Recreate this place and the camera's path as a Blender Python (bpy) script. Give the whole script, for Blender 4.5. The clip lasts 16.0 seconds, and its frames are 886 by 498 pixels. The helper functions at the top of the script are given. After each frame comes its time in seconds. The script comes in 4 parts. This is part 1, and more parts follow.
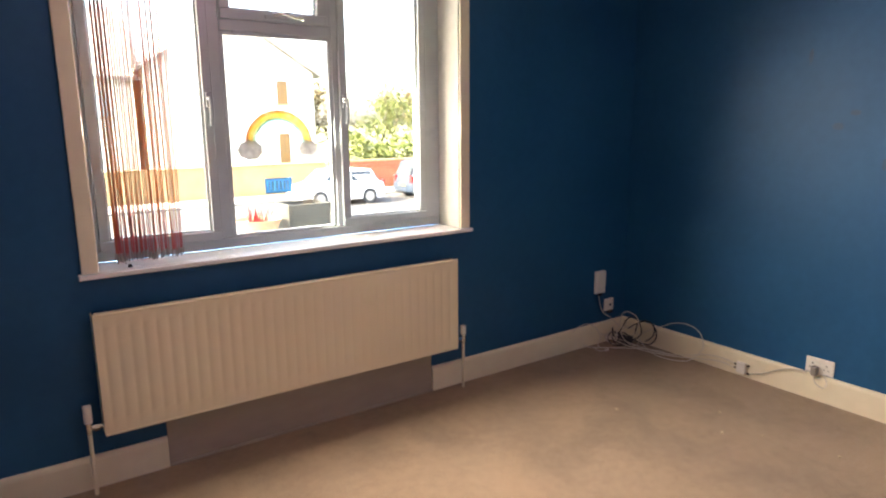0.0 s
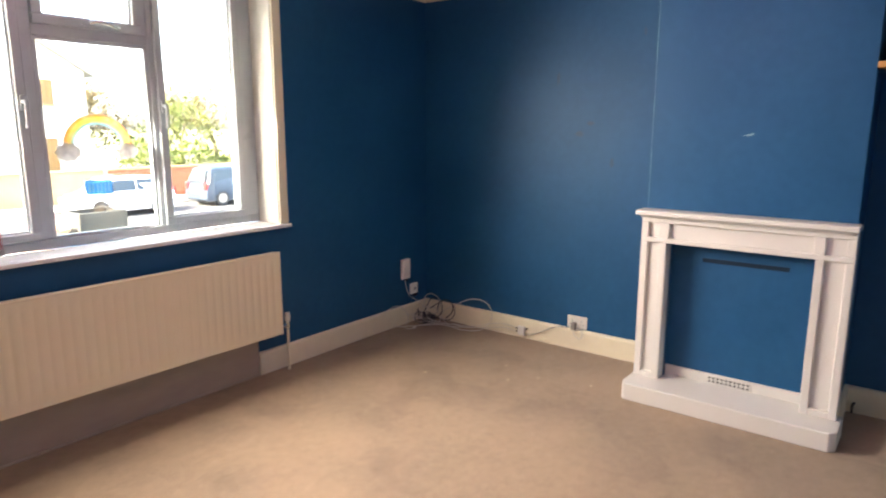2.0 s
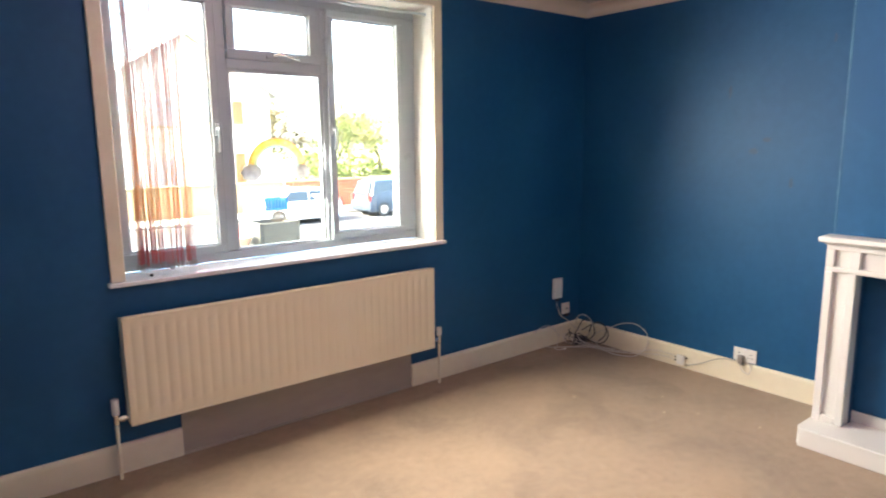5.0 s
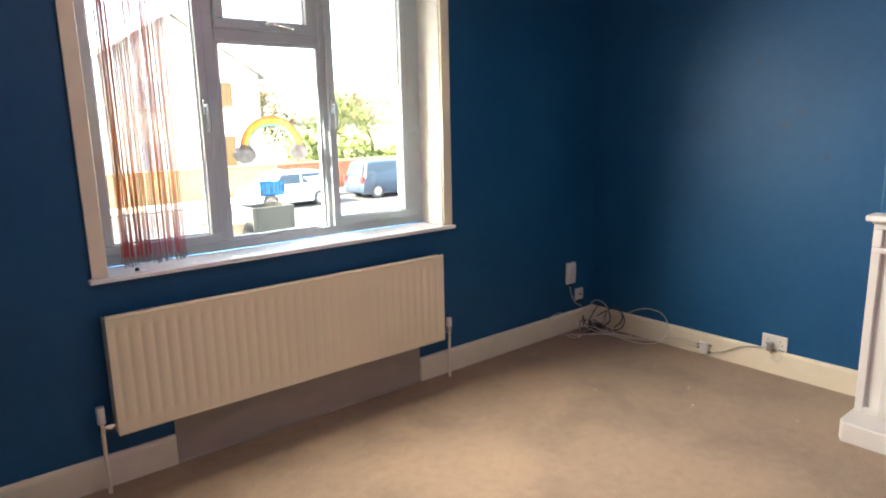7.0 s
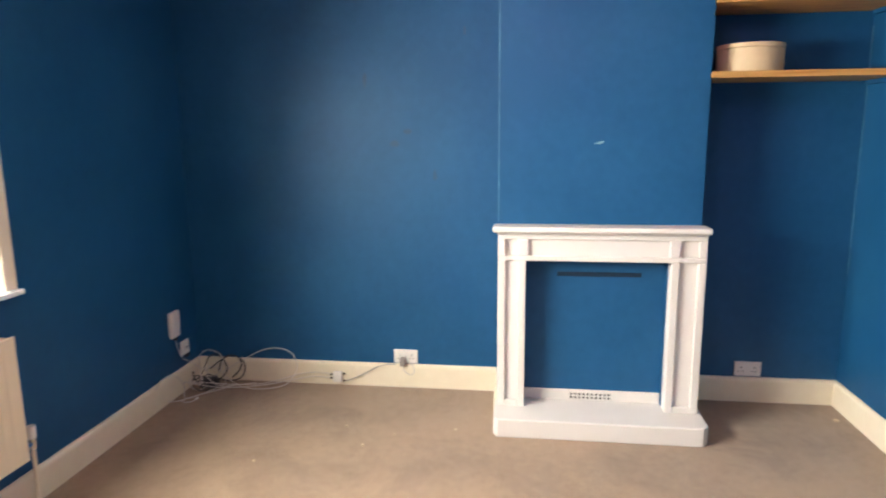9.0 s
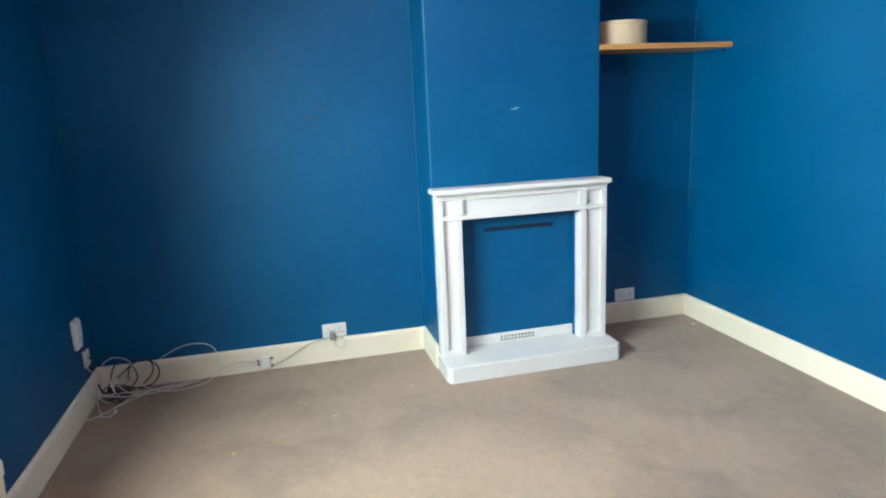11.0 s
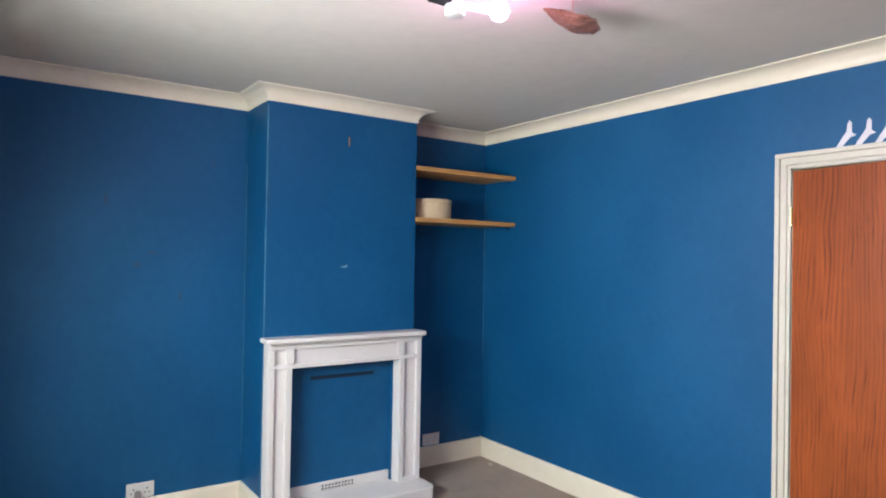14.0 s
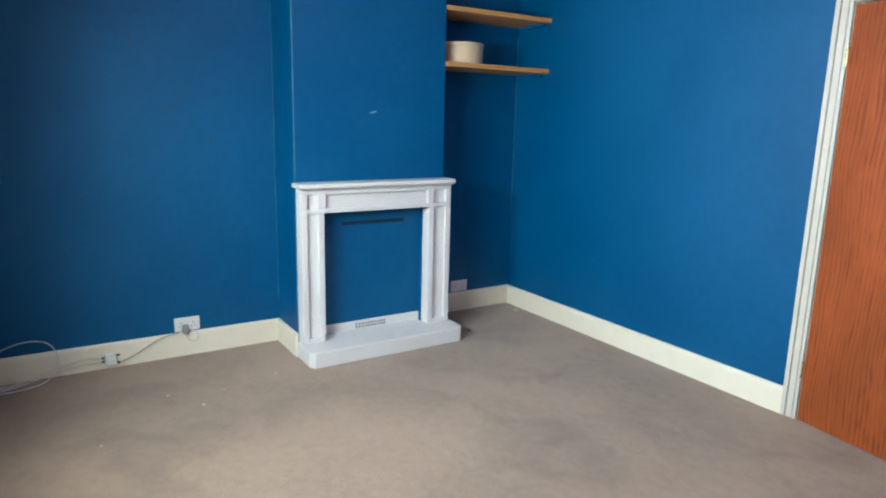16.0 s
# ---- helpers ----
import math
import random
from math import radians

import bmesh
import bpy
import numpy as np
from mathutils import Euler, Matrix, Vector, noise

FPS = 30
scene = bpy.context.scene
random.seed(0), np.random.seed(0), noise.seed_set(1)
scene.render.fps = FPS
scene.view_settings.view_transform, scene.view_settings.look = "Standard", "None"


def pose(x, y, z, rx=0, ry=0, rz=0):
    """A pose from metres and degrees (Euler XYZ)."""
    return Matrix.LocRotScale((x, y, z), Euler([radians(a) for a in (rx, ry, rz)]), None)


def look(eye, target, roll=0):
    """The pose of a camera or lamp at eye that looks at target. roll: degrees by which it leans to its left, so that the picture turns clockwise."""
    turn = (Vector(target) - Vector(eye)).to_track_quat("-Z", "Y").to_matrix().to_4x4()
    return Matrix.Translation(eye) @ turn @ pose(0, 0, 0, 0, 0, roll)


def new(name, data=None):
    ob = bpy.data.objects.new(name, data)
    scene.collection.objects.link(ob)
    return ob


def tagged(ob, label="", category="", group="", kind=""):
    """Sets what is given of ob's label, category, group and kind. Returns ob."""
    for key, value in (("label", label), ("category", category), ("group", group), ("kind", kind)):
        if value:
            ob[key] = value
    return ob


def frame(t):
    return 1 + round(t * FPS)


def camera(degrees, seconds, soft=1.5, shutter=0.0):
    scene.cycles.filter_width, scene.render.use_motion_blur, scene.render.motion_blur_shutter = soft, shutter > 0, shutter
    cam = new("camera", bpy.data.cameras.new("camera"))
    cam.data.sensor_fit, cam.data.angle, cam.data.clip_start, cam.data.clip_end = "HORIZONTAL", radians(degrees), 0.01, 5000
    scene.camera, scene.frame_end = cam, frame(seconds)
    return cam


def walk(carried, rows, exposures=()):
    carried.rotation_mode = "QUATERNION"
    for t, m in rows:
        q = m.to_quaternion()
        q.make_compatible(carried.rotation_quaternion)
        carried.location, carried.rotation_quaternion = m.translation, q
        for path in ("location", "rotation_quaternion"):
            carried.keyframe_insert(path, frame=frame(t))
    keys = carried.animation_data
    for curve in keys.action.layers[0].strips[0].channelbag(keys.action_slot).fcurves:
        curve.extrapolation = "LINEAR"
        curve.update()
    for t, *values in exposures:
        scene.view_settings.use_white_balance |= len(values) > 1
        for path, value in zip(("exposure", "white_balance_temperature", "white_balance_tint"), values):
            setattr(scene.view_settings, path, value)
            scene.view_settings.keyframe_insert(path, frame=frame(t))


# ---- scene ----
cam = camera(69.3, 16.0, soft=2.0, shutter=0.4)
PATH = [
    (0, (-3.548, -2.895, 1.509), (-2.436, -1.278, 1.122), -0.51),
    (0.5, (-3.736, -3.049, 1.503), (-2.557, -1.488, 1.089), 0.89),
    (1, (-3.866, -3.140, 1.525), (-2.562, -1.675, 1.133), 1.20),
    (1.5, (-3.937, -3.156, 1.513), (-2.480, -1.860, 1.068), -0.57),
    (2, (-3.940, -3.203, 1.509), (-2.383, -2.004, 1.138), 0.08),
    (2.5, (-3.912, -3.266, 1.535), (-2.253, -2.202, 1.197), 0.02),
    (3, (-3.900, -3.289, 1.548), (-2.176, -2.330, 1.217), -0.12),
    (3.5, (-3.893, -3.290, 1.541), (-2.225, -2.233, 1.229), -0.10),
    (4, (-3.928, -3.232, 1.530), (-2.420, -1.957, 1.212), -0.26),
    (4.5, (-3.944, -3.200, 1.548), (-2.569, -1.785, 1.225), -0.23),
    (5, (-3.924, -3.193, 1.549), (-2.693, -1.651, 1.217), -0.52),
    (5.2, (-3.919, -3.184, 1.543), (-2.726, -1.618, 1.190), -0.49),
    (7.5, (-3.807, -2.716, 1.521), (-2.519, -1.246, 1.093), -2.16),
    (8, (-3.782, -2.455, 1.490), (-2.156, -1.339, 1.158), 0.73),
    (8.5, (-3.707, -2.230, 1.544), (-1.815, -1.665, 1.225), -2.92),
    (9, (-3.670, -2.060, 1.532), (-1.719, -1.803, 1.175), -0.50),
    (9.2, (-3.637, -1.979, 1.523), (-1.671, -1.854, 1.177), -1.32),
    (11.3, (-3.839, -0.967, 1.499), (-1.985, -1.587, 1.080), -0.82),
    (11.5, (-3.855, -0.869, 1.511), (-2.039, -1.603, 1.108), 0.08),
    (12, (-3.900, -0.696, 1.477), (-2.132, -1.544, 1.081), -1.41),
    (12.5, (-3.959, -0.641, 1.508), (-2.213, -1.598, 1.316), 0.64),
    (13, (-3.953, -0.612, 1.520), (-2.252, -1.663, 1.494), 1.05),
    (13.5, (-3.986, -0.661, 1.543), (-2.331, -1.782, 1.595), 0.85),
    (14, (-3.973, -0.662, 1.544), (-2.327, -1.798, 1.570), 1.01),
    (14.5, (-3.972, -0.671, 1.523), (-2.323, -1.801, 1.444), 0.99),
    (15, (-3.960, -0.671, 1.501), (-2.321, -1.793, 1.269), 0.93),
    (15.5, (-3.973, -0.677, 1.468), (-2.339, -1.777, 1.122), 1.39),
    (16, (-3.963, -0.654, 1.451), (-2.309, -1.705, 1.051), 1.34),
]
# exposure: the clip's camera opens up and closes down on the way
EXPOSURE = [(0, 4.5, 7950, 4), (1.5, 4.63, 7650, 3), (2.5, 5.0, 7550, 4), (3.5, 5.2, 7550, 4), (5, 5.0, 7150, -2), (7.5, 4.65, 7200, -2), (8.2, 4.8, 7200, 0),
            (9, 5.25, 7200, -2), (11.5, 5.05, 5350, -19), (12.5, 4.92, 5600, -15), (14, 4.6, 5950, -4), (16, 4.68, 5400, -14)]
walk(cam, [(t, look(eye, target, roll)) for t, eye, target, roll in PATH], EXPOSURE)

# ---- world and lights ----
world = bpy.data.worlds.new("sky")
scene.world = world
world.use_nodes = True
sky = world.node_tree.nodes.new("ShaderNodeTexSky")
sky.sky_type = "NISHITA"
sky.sun_disc = False
sky.air_density, sky.dust_density, sky.ozone_density = 0.8, 4.0, 1.0
sky.sun_elevation, sky.sun_rotation = radians(38), radians(-83)
background = world.node_tree.nodes["Background"]
background.inputs["Strength"].default_value = 0.15
world.node_tree.links.new(sky.outputs[0], background.inputs["Color"])

sun = new("sun", bpy.data.lights.new("sun", "SUN"))
sun.data.energy, sun.data.angle, sun.data.color = 2.0, radians(0.6), (1.0, 0.95, 0.88)
sun.matrix_world = look((-7.82, 0.96, 6.16), (0, 0, 0))

# sky light that enters by the window's opening
opening = bpy.data.lights.new("window_daylight", "AREA")
opening.shape, opening.size, opening.size_y = "RECTANGLE", 1.76, 0.42
opening.energy, opening.color, opening.spread = 4.0, (1.0, 0.91, 0.95), radians(142)
new("window_daylight", opening).matrix_world = look((-2.354, -0.02, 1.68), (-2.354, -0.99, 1.43))

# ---- materials ----


def material(name, color, rough=0.6, metal=0.0, second=None, scale=8.0, bump=0.0, bump_scale=200.0, coat=0.0, stretch=(1, 1, 1), amount=1.0, sheen=0.0):
    """A surface with variation at two scales and fine relief, at real-world size."""
    m = bpy.data.materials.new(name)
    m.use_nodes = True
    n, l = m.node_tree.nodes, m.node_tree.links
    b = n["Principled BSDF"]
    b.inputs["Metallic"].default_value = metal
    b.inputs["Coat Weight"].default_value = coat
    b.inputs["Sheen Weight"].default_value = sheen
    second = second or tuple(c * 0.86 for c in color)
    geo = n.new("ShaderNodeNewGeometry")
    mapping = n.new("ShaderNodeMapping")
    mapping.inputs["Scale"].default_value = stretch
    l.new(geo.outputs["Position"], mapping.inputs["Vector"])
    big, fine = n.new("ShaderNodeTexNoise"), n.new("ShaderNodeTexNoise")
    big.inputs["Scale"].default_value, big.inputs["Detail"].default_value = scale * 0.25, 5
    fine.inputs["Scale"].default_value, fine.inputs["Detail"].default_value = scale * 4, 3
    add = n.new("ShaderNodeMath")
    add.operation = "MULTIPLY_ADD"
    add.inputs[1].default_value, add.inputs[2].default_value = 0.35, -0.17
    total = n.new("ShaderNodeMath")
    total.operation = "ADD"
    ramp = n.new("ShaderNodeMapRange")
    ramp.inputs["From Min"].default_value, ramp.inputs["From Max"].default_value = 0.35, 0.68
    ramp.inputs["To Max"].default_value = amount
    mix = n.new("ShaderNodeMix")
    mix.data_type = "RGBA"
    mix.inputs["A"].default_value, mix.inputs["B"].default_value = (*color, 1), (*second, 1)
    for tex in (big, fine):
        l.new(mapping.outputs[0], tex.inputs["Vector"])
    l.new(fine.outputs[0], add.inputs[0])
    l.new(big.outputs[0], total.inputs[0])
    l.new(add.outputs[0], total.inputs[1])
    l.new(total.outputs[0], ramp.inputs["Value"])
    l.new(ramp.outputs[0], mix.inputs["Factor"])
    l.new(mix.outputs["Result"], b.inputs["Base Color"])
    gloss = n.new("ShaderNodeMapRange")
    gloss.inputs["To Min"].default_value, gloss.inputs["To Max"].default_value = max(rough - 0.07, 0.02), min(rough + 0.07, 1)
    l.new(fine.outputs[0], gloss.inputs["Value"])
    l.new(gloss.outputs[0], b.inputs["Roughness"])
    if bump:
        grain, relief = n.new("ShaderNodeTexNoise"), n.new("ShaderNodeBump")
        grain.inputs["Scale"].default_value, grain.inputs["Detail"].default_value = bump_scale, 4
        relief.inputs["Strength"].default_value, relief.inputs["Distance"].default_value = bump, 0.002
        l.new(mapping.outputs[0], grain.inputs["Vector"])
        l.new(grain.outputs[0], relief.inputs["Height"])
        l.new(relief.outputs[0], b.inputs["Normal"])
    return m


def wood(name, light, dark, rough, axis, lines=46.0, warp=0.10, rings=0):
    """Wood with long, wavy, uneven grain along one axis of the object."""
    m = bpy.data.materials.new(name)
    m.use_nodes = True
    n, l = m.node_tree.nodes, m.node_tree.links
    b = n["Principled BSDF"]
    tc = n.new("ShaderNodeTexCoord")
    slow = n.new("ShaderNodeMapping")
    long = [3.0, 3.0, 3.0]
    long[axis] = 1.1
    slow.inputs["Scale"].default_value = long
    l.new(tc.outputs["Object"], slow.inputs["Vector"])
    bend = n.new("ShaderNodeTexNoise")
    bend.inputs["Scale"].default_value, bend.inputs["Detail"].default_value = 1.0, 2
    l.new(slow.outputs[0], bend.inputs["Vector"])
    shift, push, add = n.new("ShaderNodeVectorMath"), n.new("ShaderNodeVectorMath"), n.new("ShaderNodeVectorMath")
    shift.operation, push.operation, add.operation = "SUBTRACT", "SCALE", "ADD"
    shift.inputs[1].default_value = (0.5, 0.5, 0.5)
    push.inputs["Scale"].default_value = warp
    l.new(bend.outputs["Color"], shift.inputs[0])
    l.new(shift.outputs[0], push.inputs[0])
    l.new(tc.outputs["Object"], add.inputs[0])
    l.new(push.outputs[0], add.inputs[1])
    squeeze = [lines, lines, lines]
    squeeze[axis] = lines * 0.022
    mapping = n.new("ShaderNodeMapping")
    mapping.inputs["Scale"].default_value = squeeze
    l.new(add.outputs[0], mapping.inputs["Vector"])
    grain, fibre, broad = (n.new("ShaderNodeTexNoise") for _ in range(3))
    grain.inputs["Scale"].default_value, grain.inputs["Detail"].default_value = 1.0, 2.5
    fibre.inputs["Scale"].default_value, fibre.inputs["Detail"].default_value = 7.0, 3
    broad.inputs["Scale"].default_value, broad.inputs["Detail"].default_value = 1.3, 3
    for tex in (grain, fibre):
        l.new(mapping.outputs[0], tex.inputs["Vector"])
    l.new(slow.outputs[0], broad.inputs["Vector"])
    ramp = n.new("ShaderNodeValToRGB")
    e = ramp.color_ramp.elements
    e[0].position, e[0].color = 0.33, (*dark, 1)
    e[1].position, e[1].color = 0.72, (*light, 1)
    e.new(0.47).color = (*[0.35 * d + 0.65 * c for c, d in zip(light, dark)], 1)
    if rings:
        wave, part_grain = n.new("ShaderNodeTexWave"), n.new("ShaderNodeMath")
        wave.inputs["Scale"].default_value, wave.inputs["Distortion"].default_value = rings, 1.2
        wave.inputs["Detail"].default_value, wave.inputs["Detail Scale"].default_value = 1.0, 0.4
        l.new(add.outputs[0], wave.inputs["Vector"])
        part_grain.operation = "MULTIPLY_ADD"
        part_grain.inputs[1].default_value = 0.21
        lift = n.new("ShaderNodeMath")
        lift.operation = "MULTIPLY_ADD"
        lift.inputs[1].default_value, lift.inputs[2].default_value = 0.90, 0.01
        l.new(grain.outputs[0], lift.inputs[0])
        l.new(wave.outputs["Fac"], part_grain.inputs[0])
        l.new(lift.outputs[0], part_grain.inputs[2])
        l.new(part_grain.outputs[0], ramp.inputs["Fac"])
    else:
        l.new(grain.outputs[0], ramp.inputs["Fac"])
    tone, fine = n.new("ShaderNodeMix"), n.new("ShaderNodeMix")
    for x in (tone, fine):
        x.data_type, x.blend_type = "RGBA", "MULTIPLY"
    shade = n.new("ShaderNodeMapRange")
    shade.inputs["From Min"].default_value, shade.inputs["From Max"].default_value = 0.3, 0.7
    shade.inputs["To Min"].default_value, shade.inputs["To Max"].default_value = 0.72, 1.15
    l.new(broad.outputs[0], shade.inputs["Value"])
    tone.inputs["Factor"].default_value, fine.inputs["Factor"].default_value = 1.0, 0.35
    l.new(ramp.outputs[0], tone.inputs["A"])
    l.new(shade.outputs[0], tone.inputs["B"])
    l.new(tone.outputs["Result"], fine.inputs["A"])
    l.new(fibre.outputs[0], fine.inputs["B"])
    l.new(fine.outputs["Result"], b.inputs["Base Color"])
    b.inputs["Roughness"].default_value = rough
    relief = n.new("ShaderNodeBump")
    relief.inputs["Strength"].default_value, relief.inputs["Distance"].default_value = 0.12, 0.001
    l.new(fibre.outputs[0], relief.inputs["Height"])
    l.new(relief.outputs[0], b.inputs["Normal"])
    return m


def carpet_material():
    """Short pile with trodden patches, pile shading and faint dirt."""
    m = material("carpet", (0.33, 0.228, 0.146), 0.95, second=(0.235, 0.165, 0.108), scale=5.0, bump=1.0, bump_scale=330, sheen=0.2)
    n, l = m.node_tree.nodes, m.node_tree.links
    b = n["Principled BSDF"]
    clean = b.inputs["Base Color"].links[0].from_socket
    geo, blot, pile = n.new("ShaderNodeNewGeometry"), n.new("ShaderNodeTexNoise"), n.new("ShaderNodeTexNoise")
    blot.inputs["Scale"].default_value, blot.inputs["Detail"].default_value, blot.inputs["Distortion"].default_value = 2.6, 6, 0.8
    pile.inputs["Scale"].default_value, pile.inputs["Detail"].default_value = 130, 2
    fade, speck = n.new("ShaderNodeMapRange"), n.new("ShaderNodeMapRange")
    fade.inputs["From Min"].default_value, fade.inputs["From Max"].default_value = 0.52, 0.70
    fade.inputs["To Min"].default_value, fade.inputs["To Max"].default_value = 1.0, 0.80
    speck.inputs["From Min"].default_value, speck.inputs["From Max"].default_value = 0.3, 0.7
    speck.inputs["To Min"].default_value, speck.inputs["To Max"].default_value = 0.86, 1.12
    both, mix = n.new("ShaderNodeMath"), n.new("ShaderNodeMix")
    both.operation = "MULTIPLY"
    mix.data_type, mix.blend_type = "RGBA", "MULTIPLY"
    mix.inputs["Factor"].default_value = 1.0
    for tex, rng_node in ((blot, fade), (pile, speck)):
        l.new(geo.outputs["Position"], tex.inputs["Vector"])
        l.new(tex.outputs[0], rng_node.inputs["Value"])
    l.new(fade.outputs[0], both.inputs[0])
    l.new(speck.outputs[0], both.inputs[1])
    l.new(clean, mix.inputs["A"])
    l.new(both.outputs[0], mix.inputs["B"])
    l.new(mix.outputs["Result"], b.inputs["Base Color"])
    return m


def glass_material():
    m = bpy.data.materials.new("glass")
    m.use_nodes = True
    b = m.node_tree.nodes["Principled BSDF"]
    b.inputs["Transmission Weight"].default_value, b.inputs["Roughness"].default_value = 1.0, 0.0
    b.inputs["IOR"].default_value = 1.45
    return m


def backlit(m, share=0.42):
    """Lets light through thin paper or string from behind."""
    n, l = m.node_tree.nodes, m.node_tree.links
    b, out = n["Principled BSDF"], n["Material Output"]
    thin, mix = n.new("ShaderNodeBsdfTranslucent"), n.new("ShaderNodeMixShader")
    mix.inputs[0].default_value = share
    l.new(b.inputs["Base Color"].links[0].from_socket, thin.inputs["Color"])
    l.new(b.outputs[0], mix.inputs[1])
    l.new(thin.outputs[0], mix.inputs[2])
    l.new(mix.outputs[0], out.inputs["Surface"])
    return m


def glow(name, color, strength):
    m = bpy.data.materials.new(name)
    m.use_nodes = True
    b = m.node_tree.nodes["Principled BSDF"]
    b.inputs["Base Color"].default_value = (*color, 1)
    b.inputs["Emission Color"].default_value, b.inputs["Emission Strength"].default_value = (*color, 1), strength
    return m


def string_material():
    """Dyed string: pink, orange and pale lengths one after the other."""
    m = bpy.data.materials.new("dyed_string")
    m.use_nodes = True
    n, l = m.node_tree.nodes, m.node_tree.links
    geo, sep, info = n.new("ShaderNodeNewGeometry"), n.new("ShaderNodeSeparateXYZ"), n.new("ShaderNodeObjectInfo")
    l.new(geo.outputs["Position"], sep.inputs[0])
    shift = n.new("ShaderNodeMath")
    shift.operation = "MULTIPLY_ADD"
    shift.inputs[1].default_value = 0.22
    l.new(info.outputs["Random"], shift.inputs[0])
    l.new(sep.outputs["Z"], shift.inputs[2])
    span = n.new("ShaderNodeMapRange")
    span.inputs["From Min"].default_value, span.inputs["From Max"].default_value = 0.95, 2.45
    l.new(shift.outputs[0], span.inputs["Value"])
    ramp = n.new("ShaderNodeValToRGB")
    ramp.color_ramp.elements[0].position, ramp.color_ramp.elements[0].color = 0.0, (0.50, 0.11, 0.15, 1)
    ramp.color_ramp.elements[1].position, ramp.color_ramp.elements[1].color = 1.0, (0.50, 0.14, 0.17, 1)
    for where, color in ((0.16, (0.55, 0.14, 0.13, 1)), (0.26, (0.70, 0.27, 0.08, 1)), (0.48, (0.70, 0.33, 0.14, 1)), (0.62, (0.58, 0.19, 0.15, 1)), (0.78, (0.60, 0.22, 0.20, 1))):
        ramp.color_ramp.elements.new(where).color = color
    l.new(span.outputs[0], ramp.inputs["Fac"])
    b = n["Principled BSDF"]
    l.new(ramp.outputs[0], b.inputs["Base Color"])
    b.inputs["Roughness"].default_value = 0.8
    return m


BLUE = material("blue_wall_paint", (0.004, 0.071, 0.180), 0.52, second=(0.010, 0.091, 0.214), scale=5, bump=0.35, bump_scale=140)
uneven, swell = BLUE.node_tree.nodes.new("ShaderNodeTexNoise"), BLUE.node_tree.nodes.new("ShaderNodeBump")
uneven.inputs["Scale"].default_value, uneven.inputs["Detail"].default_value = 5.0, 3
swell.inputs["Strength"].default_value, swell.inputs["Distance"].default_value = 0.35, 0.012
BLUE.node_tree.links.new(BLUE.node_tree.nodes["Mapping"].outputs[0], uneven.inputs["Vector"])
BLUE.node_tree.links.new(uneven.outputs[0], swell.inputs["Height"])
BLUE.node_tree.links.new(swell.outputs[0], BLUE.node_tree.nodes["Bump"].inputs["Normal"])
BLUE.node_tree.nodes["Principled BSDF"].inputs["Specular IOR Level"].default_value = 0.34
WHITE = material("white_gloss_paint", (0.82, 0.755, 0.59), 0.35, second=(0.76, 0.685, 0.52), scale=4, bump=0.06, bump_scale=90)
SILL = material("bright_white_gloss", (0.80, 0.81, 0.82), 0.25, second=(0.75, 0.76, 0.77), scale=4)
REVEAL = material("reveal_paint", (0.86, 0.85, 0.80), 0.5, second=(0.77, 0.75, 0.69), scale=4, bump=0.06, bump_scale=90)
TRIM = material("aged_white_gloss", (0.60, 0.57, 0.47), 0.35, second=(0.54, 0.51, 0.41), scale=4, bump=0.06, bump_scale=90)
SURROUND = material("white_satin_paint", (0.68, 0.66, 0.62), 0.45, second=(0.655, 0.635, 0.595), scale=3)
# white plastic; the backlit frame's grey-blue shade is put into its base colour
UPVC = material("shaded_white_plastic", (0.44, 0.50, 0.54), 0.3, second=(0.40, 0.46, 0.50), scale=3)
CEILING = material("ceiling_paint", (0.70, 0.66, 0.57), 0.85, second=(0.635, 0.60, 0.515), scale=3, bump=0.12, bump_scale=150)
CREAM = material("cream_radiator_enamel", (0.84, 0.75, 0.55), 0.38, second=(0.81, 0.72, 0.52), scale=3)
PLASTIC = material("white_plastic", (0.78, 0.76, 0.72), 0.35, second=(0.73, 0.71, 0.66), scale=10)
CABLE_WHITE = material("white_cable", (0.70, 0.66, 0.60), 0.5, scale=10)
CABLE_DARK = material("dark_cable", (0.03, 0.03, 0.035), 0.5, scale=10)
GREY_PLUG = material("grey_plug", (0.32, 0.30, 0.28), 0.5, scale=10)
DARK = material("dark_slot", (0.02, 0.02, 0.025), 0.6, scale=10)
DARK_STRIP = material("dark_blue_strip", (0.003, 0.018, 0.045), 0.9, scale=10)
CHROME = material("chrome", (0.75, 0.75, 0.75), 0.2, metal=1.0, scale=20)
BRASS = material("brass", (0.72, 0.58, 0.30), 0.28, metal=1.0, second=(0.55, 0.42, 0.20), scale=20)
COPPER = material("copper", (0.74, 0.44, 0.33), 0.35, metal=0.85, second=(0.42, 0.22, 0.15), scale=30, bump=0.6, bump_scale=60)
CARPET = carpet_material()
PANEL = material("taupe_backing_board", (0.40, 0.345, 0.29), 0.36, second=(0.34, 0.29, 0.245), scale=6, stretch=(0.3, 1, 1), bump=0.05)
DOOR_WOOD = wood("mahogany_veneer", (0.40, 0.095, 0.019), (0.185, 0.038, 0.010), 0.36, 2, lines=105, warp=0.13, rings=16)
PINE = wood("pine", (0.78, 0.45, 0.15), (0.50, 0.22, 0.05), 0.5, 1, lines=38, warp=0.08)
GLASS = glass_material()
STRING = string_material()
SILVER_BEAD = material("grey_metal_bead", (0.35, 0.33, 0.33), 0.4, metal=0.6, scale=10)
BULB = glow("lit_bulb", (1.0, 0.42, 0.86), 13.0)
